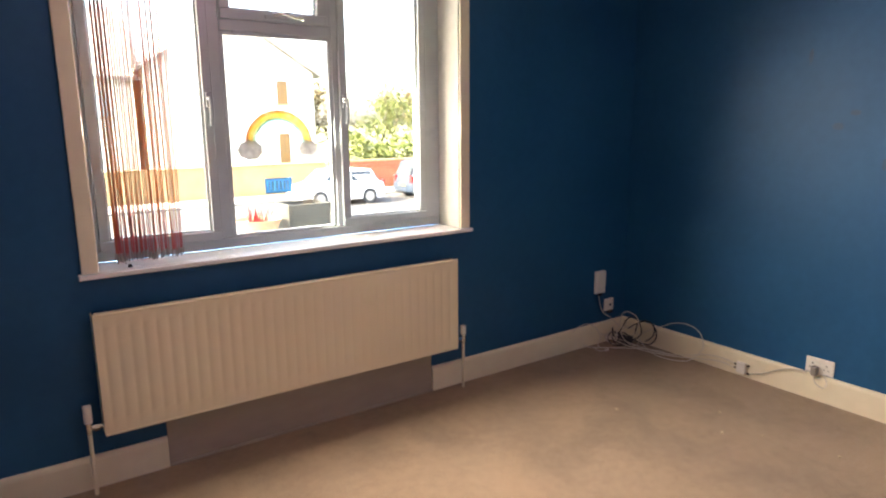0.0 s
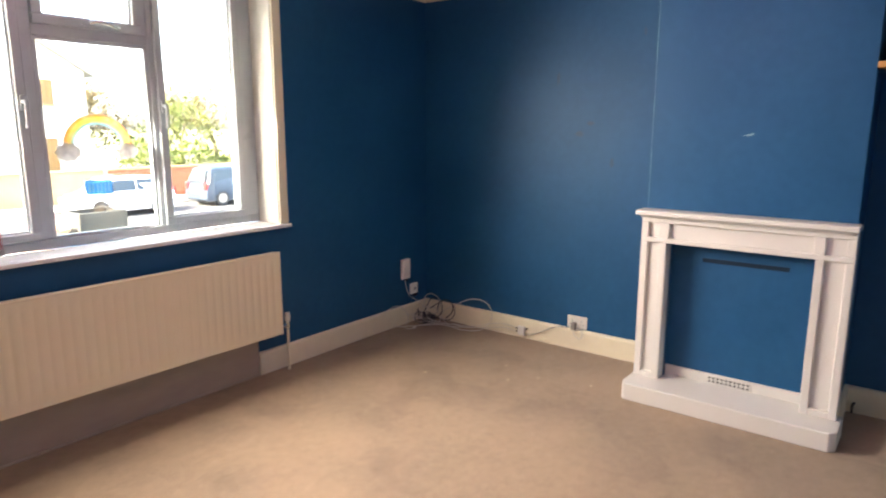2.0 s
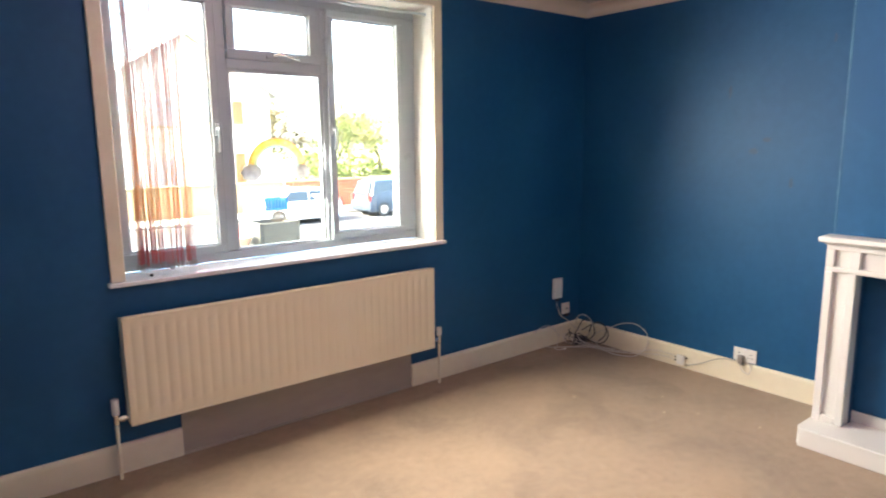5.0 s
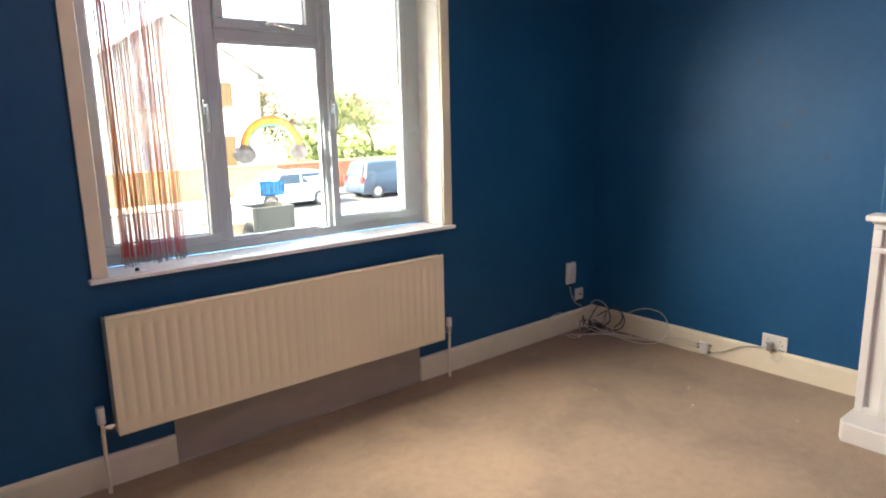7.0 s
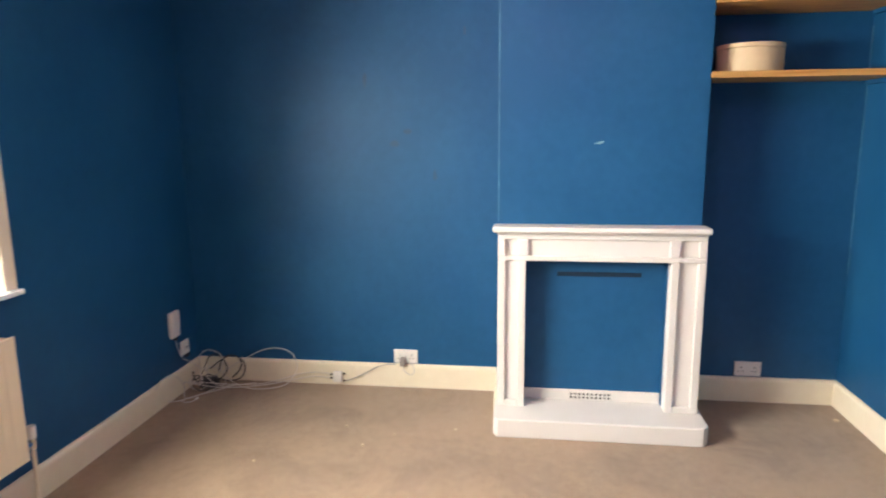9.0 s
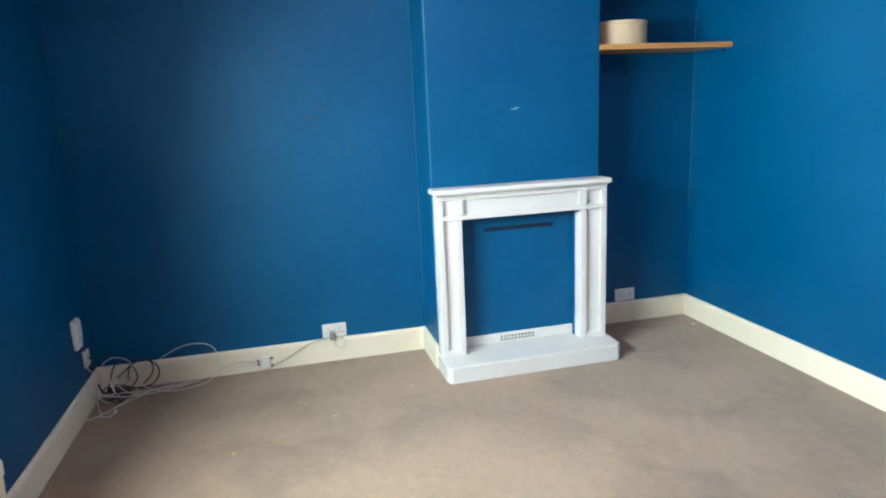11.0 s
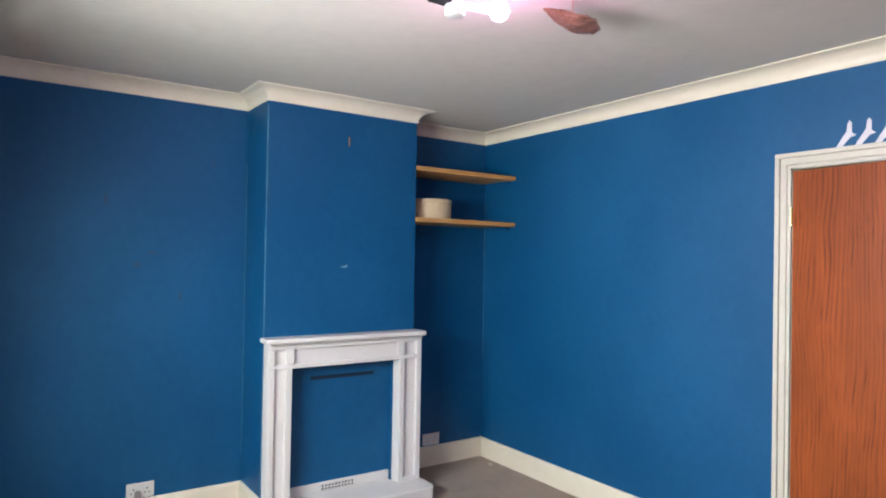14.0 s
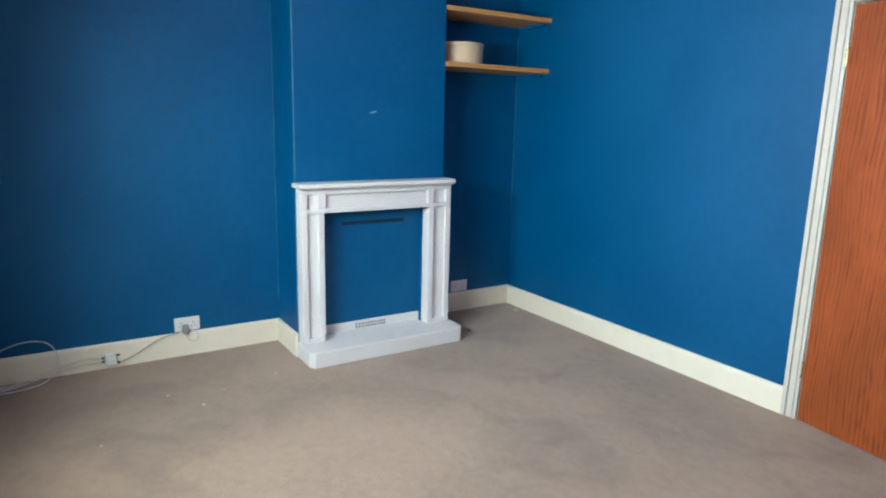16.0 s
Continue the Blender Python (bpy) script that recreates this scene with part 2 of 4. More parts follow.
PAPER = material("pale_box_card", (0.62, 0.49, 0.31), 0.6, second=(0.56, 0.44, 0.27), scale=8)
DECAL = material("white_vinyl", (0.72, 0.70, 0.72), 0.5, scale=10)
CHIP = material("bare_plaster", (0.24, 0.36, 0.42), 0.8, scale=30)
WORN_DIM = material("scuffed_blue_paint", (0.012, 0.075, 0.165), 0.5, second=(0.008, 0.05, 0.13), scale=40)
WORN = material("worn_blue_edge", (0.10, 0.26, 0.36), 0.6, second=(0.03, 0.11, 0.23), scale=40)
RENDER = material("white_house_render", (0.72, 0.69, 0.62), 0.9, second=(0.64, 0.61, 0.55), scale=1.5, bump=0.3, bump_scale=30)
SLATE = material("grey_roof_slate", (0.30, 0.29, 0.28), 0.7, second=(0.24, 0.23, 0.22), scale=6)
BRICK = material("red_brick", (0.28, 0.090, 0.042), 0.9, second=(0.21, 0.068, 0.033), scale=12, bump=0.4, bump_scale=60)
MORTAR = material("mortar", (0.42, 0.36, 0.30), 0.95, scale=10)
STONE = material("buff_stone", (0.36, 0.26, 0.14), 0.9, second=(0.30, 0.21, 0.11), scale=5, bump=0.4, bump_scale=40)
ASPHALT = material("asphalt", (0.065, 0.065, 0.068), 0.9, second=(0.05, 0.05, 0.052), scale=3, bump=0.4, bump_scale=120)
PAVING = material("grey_paving", (0.30, 0.29, 0.27), 0.9, second=(0.25, 0.24, 0.22), scale=3, bump=0.3, bump_scale=60)
SOIL = material("grass_and_soil", (0.09, 0.12, 0.035), 0.95, second=(0.12, 0.10, 0.05), scale=2, bump=0.5, bump_scale=40)
LEAF = material("leaf", (0.075, 0.11, 0.015), 0.6, second=(0.10, 0.11, 0.02), scale=8)
LEAF_DRY = material("dry_leaf", (0.15, 0.10, 0.035), 0.7, second=(0.11, 0.085, 0.03), scale=8)
BARK = material("bark", (0.12, 0.09, 0.06), 0.95, second=(0.08, 0.06, 0.04), scale=10, bump=0.6, bump_scale=60)
BROWN_FRAME = material("brown_window_frame", (0.22, 0.11, 0.04), 0.5, scale=6)
CAR_WHITE = material("white_car_paint", (0.78, 0.78, 0.78), 0.25, coat=0.8, scale=2)
CAR_BLUE = material("dark_blue_car_paint", (0.02, 0.035, 0.06), 0.45, coat=0.2, scale=2)
CAR_GLASS = material("dark_car_glass", (0.03, 0.04, 0.05), 0.08, scale=2)
RUBBER = material("tyre_rubber", (0.03, 0.03, 0.03), 0.85, scale=20)
RED_LAMP = material("red_lamp_glass", (0.45, 0.02, 0.02), 0.2, scale=10)
CLEAR_LAMP = material("clear_lamp_glass", (0.70, 0.72, 0.74), 0.15, scale=10)
CONCRETE = material("grey_planter_concrete", (0.035, 0.036, 0.032), 0.85, second=(0.025, 0.026, 0.023), scale=6, bump=0.3, bump_scale=50)
TERRACOTTA = material("pale_terracotta", (0.24, 0.15, 0.10), 0.85, second=(0.19, 0.12, 0.08), scale=6, bump=0.2, bump_scale=60)
RAINBOW = [material("sticker_" + word, color, 0.5, second=tuple(0.5 * c + 0.28 for c in color), scale=130) for word, color in (
    ("pink", (0.58, 0.26, 0.12)), ("orange", (0.68, 0.42, 0.12)), ("yellow", (0.76, 0.58, 0.19)), ("gold", (0.70, 0.54, 0.18)), ("green", (0.38, 0.52, 0.28)), ("blue", (0.33, 0.56, 0.64)))]
DECAL_PAPER = material("white_paper", (0.75, 0.75, 0.75), 0.8, scale=20)
CLOUD = material("sticker_cloud_grey", (0.40, 0.40, 0.42), 0.6, second=(0.66, 0.66, 0.66), scale=110)
backlit(STRING, 0.42)
for m in (DECAL_PAPER, *RAINBOW):
    backlit(m, 0.8)
backlit(CLOUD, 0.5)
BLUE_PAPER = backlit(material("blue_painted_paper", (0.22, 0.50, 0.76), 0.6, scale=20), 0.8)
BLUE_INK = material("blue_ink", (0.04, 0.22, 0.55), 0.5, scale=20)

# ---- mesh helpers ----


def box(bm, x0, x1, y0, y1, z0, z1):
    x0, x1, y0, y1, z0, z1 = min(x0, x1), max(x0, x1), min(y0, y1), max(y0, y1), min(z0, z1), max(z0, z1)
    v = [bm.verts.new((x, y, z)) for x in (x0, x1) for y in (y0, y1) for z in (z0, z1)]
    for f in ((0, 1, 3, 2), (4, 6, 7, 5), (0, 4, 5, 1), (2, 3, 7, 6), (0, 2, 6, 4), (1, 5, 7, 3)):
        bm.faces.new([v[i] for i in f])
    return bm


def boxes(*spans):
    bm = bmesh.new()
    for s in spans:
        box(bm, *s)
    return bm


def soft(bm, width, segments=2):
    """Rounds all edges."""
    bmesh.ops.bevel(bm, geom=bm.edges[:], offset=width, segments=segments, profile=0.5, affect="EDGES", clamp_overlap=True)
    return bm


def cylinder(radius, length, segments=20, top=None, matrix=None):
    bm = bmesh.new()
    bmesh.ops.create_cone(bm, cap_ends=True, segments=segments, radius1=radius, radius2=radius if top is None else top, depth=length, matrix=matrix or Matrix())
    return bm


def extrude(outline, offset):
    """A solid from a flat outline, pushed along offset."""
    bm = bmesh.new()
    a = [bm.verts.new(p) for p in outline]
    b = [bm.verts.new(Vector(p) + Vector(offset)) for p in outline]
    bm.faces.new(a)
    bm.faces.new(b[::-1])
    for i in range(len(a)):
        j = (i + 1) % len(a)
        bm.faces.new((a[j], a[i], b[i], b[j]))
    bmesh.ops.recalc_face_normals(bm, faces=bm.faces[:])
    return bm


def spin(profile, segments=28):
    """A turned shape from (radius, height) pairs."""
    bm = bmesh.new()
    rings = [[bm.verts.new((r * math.cos(2 * math.pi * k / segments), r * math.sin(2 * math.pi * k / segments), z)) for k in range(segments)] for r, z in profile]
    for a, b in zip(rings, rings[1:]):
        for k in range(segments):
            j = (k + 1) % segments
            bm.faces.new((a[k], a[j], b[j], b[k]))
    bm.faces.new(rings[0][::-1])
    bm.faces.new(rings[-1])
    return bm


def tube(points, radius, sides=8):
    """A round bar or cable that glides through the points."""
    pts = [Vector(p) for p in points]
    line = []
    for i in range(len(pts) - 1):
        p0, p1, p2, p3 = pts[max(i - 1, 0)], pts[i], pts[i + 1], pts[min(i + 2, len(pts) - 1)]
        for k in range(6):
            u = k / 6
            line.append(0.5 * (2 * p1 + (p2 - p0) * u + (2 * p0 - 5 * p1 + 4 * p2 - p3) * u * u + (3 * p1 - p0 - 3 * p2 + p3) * u ** 3))
    line.append(pts[-1])
    bm, rings, side = bmesh.new(), [], None
    for i, p in enumerate(line):
        way = (line[min(i + 1, len(line) - 1)] - line[max(i - 1, 0)]).normalized()
        side = way.orthogonal() if side is None else side - way * side.dot(way)
        side.normalize()
        up = way.cross(side)
        rings.append([bm.verts.new(p + radius * (side * math.cos(2 * math.pi * k / sides) + up * math.sin(2 * math.pi * k / sides))) for k in range(sides)])
    for a, b in zip(rings, rings[1:]):
        for k in range(sides):
            j = (k + 1) % sides
            bm.faces.new((a[k], a[j], b[j], b[k]))
    bm.faces.new(rings[0][::-1])
    bm.faces.new(rings[-1])
    return bm


def mesh_of(name, bm, mat, smooth=False):
    me = bpy.data.meshes.new(name)
    bmesh.ops.recalc_face_normals(bm, faces=bm.faces[:])
    bm.to_mesh(me)
    bm.free()
    me.materials.append(mat)
    if smooth:
        for p in me.polygons:
            p.use_smooth = True
        me.set_sharp_from_angle(angle=radians(40))
    return me


def part(name, bm, mat, parent, label="", smooth=False):
    ob = new(name, mesh_of(name, bm, mat, smooth))
    ob.parent = parent
    if label:
        tagged(ob, label)
    return ob


def thing(name, label, category, at=(0, 0, 0), group="", turn=0.0):
    ob = new(name)
    ob.empty_display_size = 0.1
    ob.matrix_world = pose(*at, 0, 0, turn)
    return tagged(ob, label, category, group)


def single(name, bm, mat, label, category, group="", smooth=False):
    return tagged(new(name, mesh_of(name, bm, mat, smooth)), label, category, group)


def structure(name, bm, mat, label, category, smooth=False):
    return tagged(new(name, mesh_of(name, bm, mat, smooth)), label, category, kind="structure")


# ---- the room: walls, floor, ceiling ----
WEST, SOUTH, TOP = -4.6, -3.8, 2.512
WX0, WX1, WZ0, WZ1 = -3.262, -1.445, 0.925, 2.35  # window opening
DX0, DX1, DZ = -3.212, -2.386, 2.0  # door opening
CY0, CY1, CX = -2.928, -1.915, -0.36  # chimney breast

structure("floor", boxes((WEST - 0.1, 0.1, SOUTH - 0.1, 0.02, -0.12, 0)), CARPET, "worn beige-brown short pile carpet", "floor")
structure("ceiling", boxes((WEST - 0.1, 0.12, SOUTH - 0.1, 0.3, TOP, TOP + 0.2)), CEILING, "off-white painted plaster ceiling", "ceiling")
structure("wall_north", boxes((WEST - 0.1, WX0, 0, 0.3, -0.1, TOP), (WX1, 0.12, 0, 0.3, -0.1, TOP), (WX0, WX1, 0, 0.3, -0.1, WZ0 - 0.02), (WX0, WX1, 0, 0.3, WZ1, TOP)),
          BLUE, "dark blue painted wall with the window", "wall")
east_wall = structure("wall_east", boxes((0, 0.12, SOUTH - 0.1, 0, -0.1, TOP)), BLUE, "dark blue painted wall behind the chimney breast", "wall")
door_wall = structure("wall_south", boxes((DX1, 0.0, SOUTH - 0.1, SOUTH, -0.1, TOP), (WEST, DX0, SOUTH - 0.1, SOUTH, -0.1, TOP), (DX0, DX1, SOUTH - 0.1, SOUTH, DZ, TOP)),
                      BLUE, "bright blue painted wall with the doorway", "wall")
structure("wall_west", boxes((WEST - 0.1, WEST, SOUTH - 0.1, 0, -0.1, TOP)), BLUE, "dark blue painted wall", "wall")
breast = structure("chimney_breast", extrude([(CX, CY0, -0.1), (CX, -2.778, -0.1), (CX, -2.778, 0.887), (CX, -2.060, 0.887), (CX, -2.060, -0.1), (CX, CY1, -0.1), (CX, CY1, TOP), (CX, CY0, TOP)], (-CX, 0, 0)), BLUE, "blue painted chimney breast", "chimney breast")
# the hall behind the doorway
structure("hall_floor", boxes((-3.9, -1.7, SOUTH - 1.4, SOUTH - 0.1, -0.12, 0)), CARPET, "beige carpet of the hall", "floor")
structure("hall_wall", boxes((-3.9, -1.7, SOUTH - 1.5, SOUTH - 1.4, -0.1, TOP), (-4.0, -3.9, SOUTH - 1.5, SOUTH - 0.1, -0.1, TOP), (-1.7, -1.6, SOUTH - 1.5, SOUTH - 0.1, -0.1, TOP)),
          CEILING, "plain off-white hall walls", "wall")
structure("hall_ceiling", boxes((-4.0, -1.6, SOUTH - 1.5, SOUTH - 0.1, TOP, TOP + 0.2)), CEILING, "plain white hall ceiling", "ceiling")


def coving(x0, y0, x1, y1, inward, e0, e1):
    """Concave plaster cove between two corners; e0, e1: how far each end is mitred (+1 inner corner, -1 outer corner, 0 square)."""
    a, b, n = Vector((x0, y0, 0)), Vector((x1, y1, 0)), Vector((*inward, 0))
    way = (b - a).normalized()
    drop, out = 0.080, 0.090
    prof = [(0, TOP - drop), (0.006, TOP - drop)]
    prof += [(0.006 + (out - 0.012) * (1 - math.cos(u)), TOP - drop + 0.006 + (drop - 0.014) * math.sin(u)) for u in [math.pi / 2 * k / 8 for k in range(9)]]
    prof += [(out, TOP - 0.006), (out, TOP), (0, TOP)]
    bm = bmesh.new()
    ends = [[bm.verts.new(p + n * d + way * (s * e * d) + Vector((0, 0, z))) for d, z in prof] for p, s, e in ((a, 1, e0), (b, -1, e1))]
    k = len(prof)
    for i in range(k):
        j = (i + 1) % k
        bm.faces.new((ends[0][i], ends[0][j], ends[1][j], ends[1][i]))
    bm.faces.new(ends[0][::-1])
    bm.faces.new(ends[1])
    return bm


RUNS = [  # the room's outline: corners, inward way, corner kinds
    (0, 0, 0, CY1, (-1, 0), 1, 1), (0, CY1, CX, CY1, (0, 1), 1, -1), (CX, CY1, CX, CY0, (-1, 0), -1, -1),
    (CX, CY0, 0, CY0, (0, -1), -1, 1), (0, CY0, 0, SOUTH, (-1, 0), 1, 1), (0, SOUTH, WEST, SOUTH, (0, 1), 1, 1),
    (WEST, SOUTH, WEST, 0, (1, 0), 1, 1), (WEST, 0, 0, 0, (0, -1), 1, 1)]
for run in RUNS:
    structure("coving", coving(*run), WHITE, "cream painted concave plaster coving", "coving", smooth=True)


def skirting(x0, y0, x1, y1, inward, e0=0, e1=0, height=0.145):
    a, b, n = Vector((x0, y0, 0)), Vector((x1, y1, 0)), Vector((*inward, 0))
    way = (b - a).normalized()
    prof = [(0, 0), (0.019, 0), (0.019, height - 0.022), (0.016, height - 0.010), (0.009, height - 0.002), (0.005, height), (0, height)]
    bm = bmesh.new()
    ends = [[bm.verts.new(p + n * d + way * (s * e * d) + Vector((0, 0, z))) for d, z in prof] for p, s, e in ((a, 1, e0), (b, -1, e1))]
    for i in range(len(prof)):
        j = (i + 1) % len(prof)
        bm.faces.new((ends[0][i], ends[0][j], ends[1][j], ends[1][i]))
    bm.faces.new(ends[0][::-1])
    bm.faces.new(ends[1])
    return bm


for run in [(0, 0, 0, CY1, (-1, 0), 1, 1), (0, CY1, CX, CY1, (0, 1), 1, 0), (CX, CY0, 0, CY0, (0, -1), 0, 1), (0, CY0, 0, SOUTH, (-1, 0), 1, 1), (0, SOUTH, -2.311, SOUTH, (0, 1), 1, 0),
            (-3.288, SOUTH, WEST, SOUTH, (0, 1), 0, 1), (WEST, SOUTH, WEST, 0, (1, 0), 1, 1), (WEST, 0, -3.068, 0, (0, -1), 1, 0), (-1.647, 0, 0, 0, (0, -1), 0, 1)]:
    structure("baseboard", skirting(*run), WHITE, "cream gloss painted skirting board", "skirting board")

structure("backing_board", soft(boxes((-3.066, -1.649, -0.008, 0, 0.002, 0.33)), 0.002), PANEL, "taupe board filling the gap in the skirting", "board")
structure("carpet_edge", soft(boxes((-3.066, -1.649, -0.022, -0.009, 0.0, 0.012)), 0.004), PANEL, "turned-up dark carpet edge", "carpet edge")

# ---- window ----
window = tagged(new("window_1"), "white plastic three-light window with a small top opener", "window", kind="structure")
FY0, FY1 = 0.19, 0.255


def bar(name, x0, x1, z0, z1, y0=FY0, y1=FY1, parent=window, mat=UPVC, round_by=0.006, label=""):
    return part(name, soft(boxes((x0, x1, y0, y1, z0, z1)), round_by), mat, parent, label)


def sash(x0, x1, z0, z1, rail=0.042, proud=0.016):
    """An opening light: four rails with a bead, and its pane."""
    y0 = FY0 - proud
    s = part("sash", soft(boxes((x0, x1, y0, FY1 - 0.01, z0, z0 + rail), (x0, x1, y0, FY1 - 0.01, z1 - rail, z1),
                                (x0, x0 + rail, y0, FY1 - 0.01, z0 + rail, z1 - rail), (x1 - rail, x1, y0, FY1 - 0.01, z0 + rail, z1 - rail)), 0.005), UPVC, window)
    part("glazing_bead", boxes((x0 + rail, x1 - rail, FY0 + 0.008, FY0 + 0.025, z0 + rail, z0 + rail + 0.008), (x0 + rail, x1 - rail, FY0 + 0.008, FY0 + 0.025, z1 - rail - 0.008, z1 - rail),
                               (x0 + rail, x0 + rail + 0.008, FY0 + 0.008, FY0 + 0.025, z0 + rail, z1 - rail), (x1 - rail - 0.008, x1 - rail, FY0 + 0.008, FY0 + 0.025, z0 + rail, z1 - rail)), UPVC, s)
    pane(x0 + rail, x1 - rail, z0 + rail, z1 - rail)
    return s


def pane(x0, x1, z0, z1):
    p = part("pane", boxes((x0, x1, FY0 + 0.026, FY0 + 0.032, z0, z1)), GLASS, window, "clear glass pane")
    p.visible_shadow = False


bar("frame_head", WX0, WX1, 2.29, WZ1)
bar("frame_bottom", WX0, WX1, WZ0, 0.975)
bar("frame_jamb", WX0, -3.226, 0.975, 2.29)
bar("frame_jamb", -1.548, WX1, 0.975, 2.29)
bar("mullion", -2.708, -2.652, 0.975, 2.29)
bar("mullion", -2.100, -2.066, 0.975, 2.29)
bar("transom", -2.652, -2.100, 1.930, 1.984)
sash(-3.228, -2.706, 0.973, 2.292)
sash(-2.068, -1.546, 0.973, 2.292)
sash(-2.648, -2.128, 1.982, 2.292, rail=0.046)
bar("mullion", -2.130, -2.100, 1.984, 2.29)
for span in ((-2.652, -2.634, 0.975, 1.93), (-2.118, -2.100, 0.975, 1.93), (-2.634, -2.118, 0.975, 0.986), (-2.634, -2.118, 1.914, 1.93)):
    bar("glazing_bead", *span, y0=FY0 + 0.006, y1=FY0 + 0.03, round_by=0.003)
pane(-2.636, -2.116, 0.984, 1.916)


def window_handle(x, z):
    """Espagnolette handle: base, neck and a lever that hangs down."""
    base = part("handle", soft(boxes((x - 0.012, x + 0.012, 0.160, 0.174, z - 0.035, z + 0.035)), 0.004), UPVC, window, "white window handle")
    part("neck", cylinder(0.010, 0.03, 14, matrix=pose(x, 0.148, z + 0.005, 90)), UPVC, base)
    part("lever", tube([(x, 0.137, z + 0.012), (x, 0.134, z - 0.02), (x + 0.001, 0.137, z - 0.07), (x + 0.001, 0.143, z - 0.115)], 0.009, 10), UPVC, base, smooth=True)


window_handle(-2.727, 1.62)
window_handle(-2.047, 1.62)
stay = part("opener_stay", soft(boxes((-2.44, -2.33, 0.158, 0.174, 1.992, 2.012)), 0.004), UPVC, window, "white opener handle")
part("lever", tube([(-2.40, 0.160, 2.010), (-2.36, 0.145, 2.018), (-2.30, 0.140, 2.006), (-2.26, 0.146, 1.998)], 0.008, 10), CHROME, stay, smooth=True)
structure("window_sill", soft(boxes((WX0 + 0.002, WX1 - 0.002, -0.002, 0.19, WZ0 - 0.02, WZ0 - 0.001), (-3.338, -1.378, -0.045, -0.002, WZ0 - 0.022, WZ0 - 0.001)), 0.005), SILL, "white gloss painted window board", "window sill")
structure("window_trim", soft(boxes((WX0 - 0.062, WX0, -0.018, 0, WZ0 - 0.001, WZ1)), 0.004), WHITE, "cream painted window casing", "window trim")
structure("window_trim", soft(boxes((WX1, WX1 + 0.062, -0.018, 0, WZ0 - 0.001, WZ1)), 0.004), WHITE, "cream painted window casing", "window trim")
structure("window_trim", soft(boxes((WX0 - 0.062, WX1 + 0.062, -0.018, 0, WZ1, WZ1 + 0.062)), 0.004), WHITE, "cream painted window casing", "window trim")
structure("window_reveal", boxes((WX0, WX0 + 0.004, 0, 0.19, WZ0, WZ1), (WX1 - 0.004, WX1, 0, 0.19, WZ0, WZ1), (WX0 + 0.004, WX1 - 0.004, 0, 0.19, WZ1 - 0.004, WZ1)), REVEAL, "white painted window reveal", "window reveal")

# stickers on the middle pane
rainbow = thing("rainbow_sticker", "hand-painted rainbow with two grey clouds stuck to the pane", "sticker", (-2.388, 0.213, 1.41))
for k, m in enumerate(RAINBOW):
    r0, r1 = 0.166 - 0.0085 * k, 0.166 - 0.0085 * (k + 1)
    bm = bmesh.new()
    ring = [[bm.verts.new((r * math.cos(u) * 1.03, -0.0006 - 0.0002 * (k % 2), r * math.sin(u))) for r in (r0, r1)] for u in [math.pi * i / 28 for i in range(29)]]
    for a, b in zip(ring, ring[1:]):
        bm.faces.new((a[0], b[0], b[1], a[1]))
    ext = bmesh.ops.extrude_face_region(bm, geom=bm.faces[:])
    bmesh.ops.translate(bm, verts=[v for v in ext["geom"] if isinstance(v, bmesh.types.BMVert)], vec=(0, 0.001, 0))
    part("colour_band", bm, m, rainbow)
for cx, size in ((-0.148, 1.0), (0.148, 0.86)):
    bm = bmesh.new()
    rim = [(cx + size * 0.060 * math.cos(u) * (0.86 + 0.20 * abs(math.sin(4.5 * u))), -0.003, -0.022 + size * 0.047 * math.sin(u) * (0.86 + 0.20 * abs(math.sin(4.5 * u)))) for u in [2 * math.pi * i / 72 for i in range(72)]]
    part("cloud", extrude(rim, (0, 0.002, 0)), CLOUD, rainbow, "grey painted paper cloud")
note = thing("window_note", "small blue and white paper note with bold bars", "sticker", (-2.405, 0.212, 1.208))
part("paper", boxes((-0.068, 0.068, 0.0, 0.002, -0.037, 0.037)), BLUE_PAPER, note)
part("border", boxes((-0.068, 0.068, -0.002, 0, 0.030, 0.037), (-0.068, 0.068, -0.002, 0, -0.037, -0.030), (-0.068, -0.061, -0.002, 0, -0.030, 0.030), (0.061, 0.068, -0.002, 0, -0.030, 0.030)), BLUE_INK, note)
for x in (-0.048, -0.030, -0.008, 0.010, 0.030, 0.048):
    part("mark", boxes((x - 0.005, x + 0.005, -0.002, 0, -0.024, 0.024)), DECAL_PAPER, note)

# string curtain
curtain = thing("string_curtain", "pink and orange string curtain hanging at the window's side", "curtain", (-3.05, 0.06, WZ0))
part("rail", cylinder(0.008, 1.80, 12, matrix=pose(0.70, 0, 1.385, 0, 90, 0)), UPVC, curtain, "thin white curtain rail")
rng = random.Random(5)
for k in range(66):
    x = -0.135 + 0.27 * (k / 65) ** 1.3 + rng.uniform(-0.004, 0.004)
    y, foot = rng.uniform(-0.02, 0.02), rng.uniform(0.012, 0.028)
    s = part("string", tube([(x, y * 0.3, 1.385), (x + rng.uniform(-0.003, 0.003), y * 0.7, 0.7), (x + rng.uniform(-0.006, 0.006), y, foot + 0.03)], 0.0020, 5), STRING, curtain)
    part("bead", cylinder(0.0032, 0.03, 8, matrix=pose(x, y, foot + 0.015)), SILVER_BEAD, s, "small grey metal end weight")
single("black_stud", soft(cylinder(0.009, 0.014, 14, top=0.007, matrix=pose(-3.14, 0.02, WZ0 + 0.006)), 0.002), DARK, "small black rubber stud on the window board", "stud")

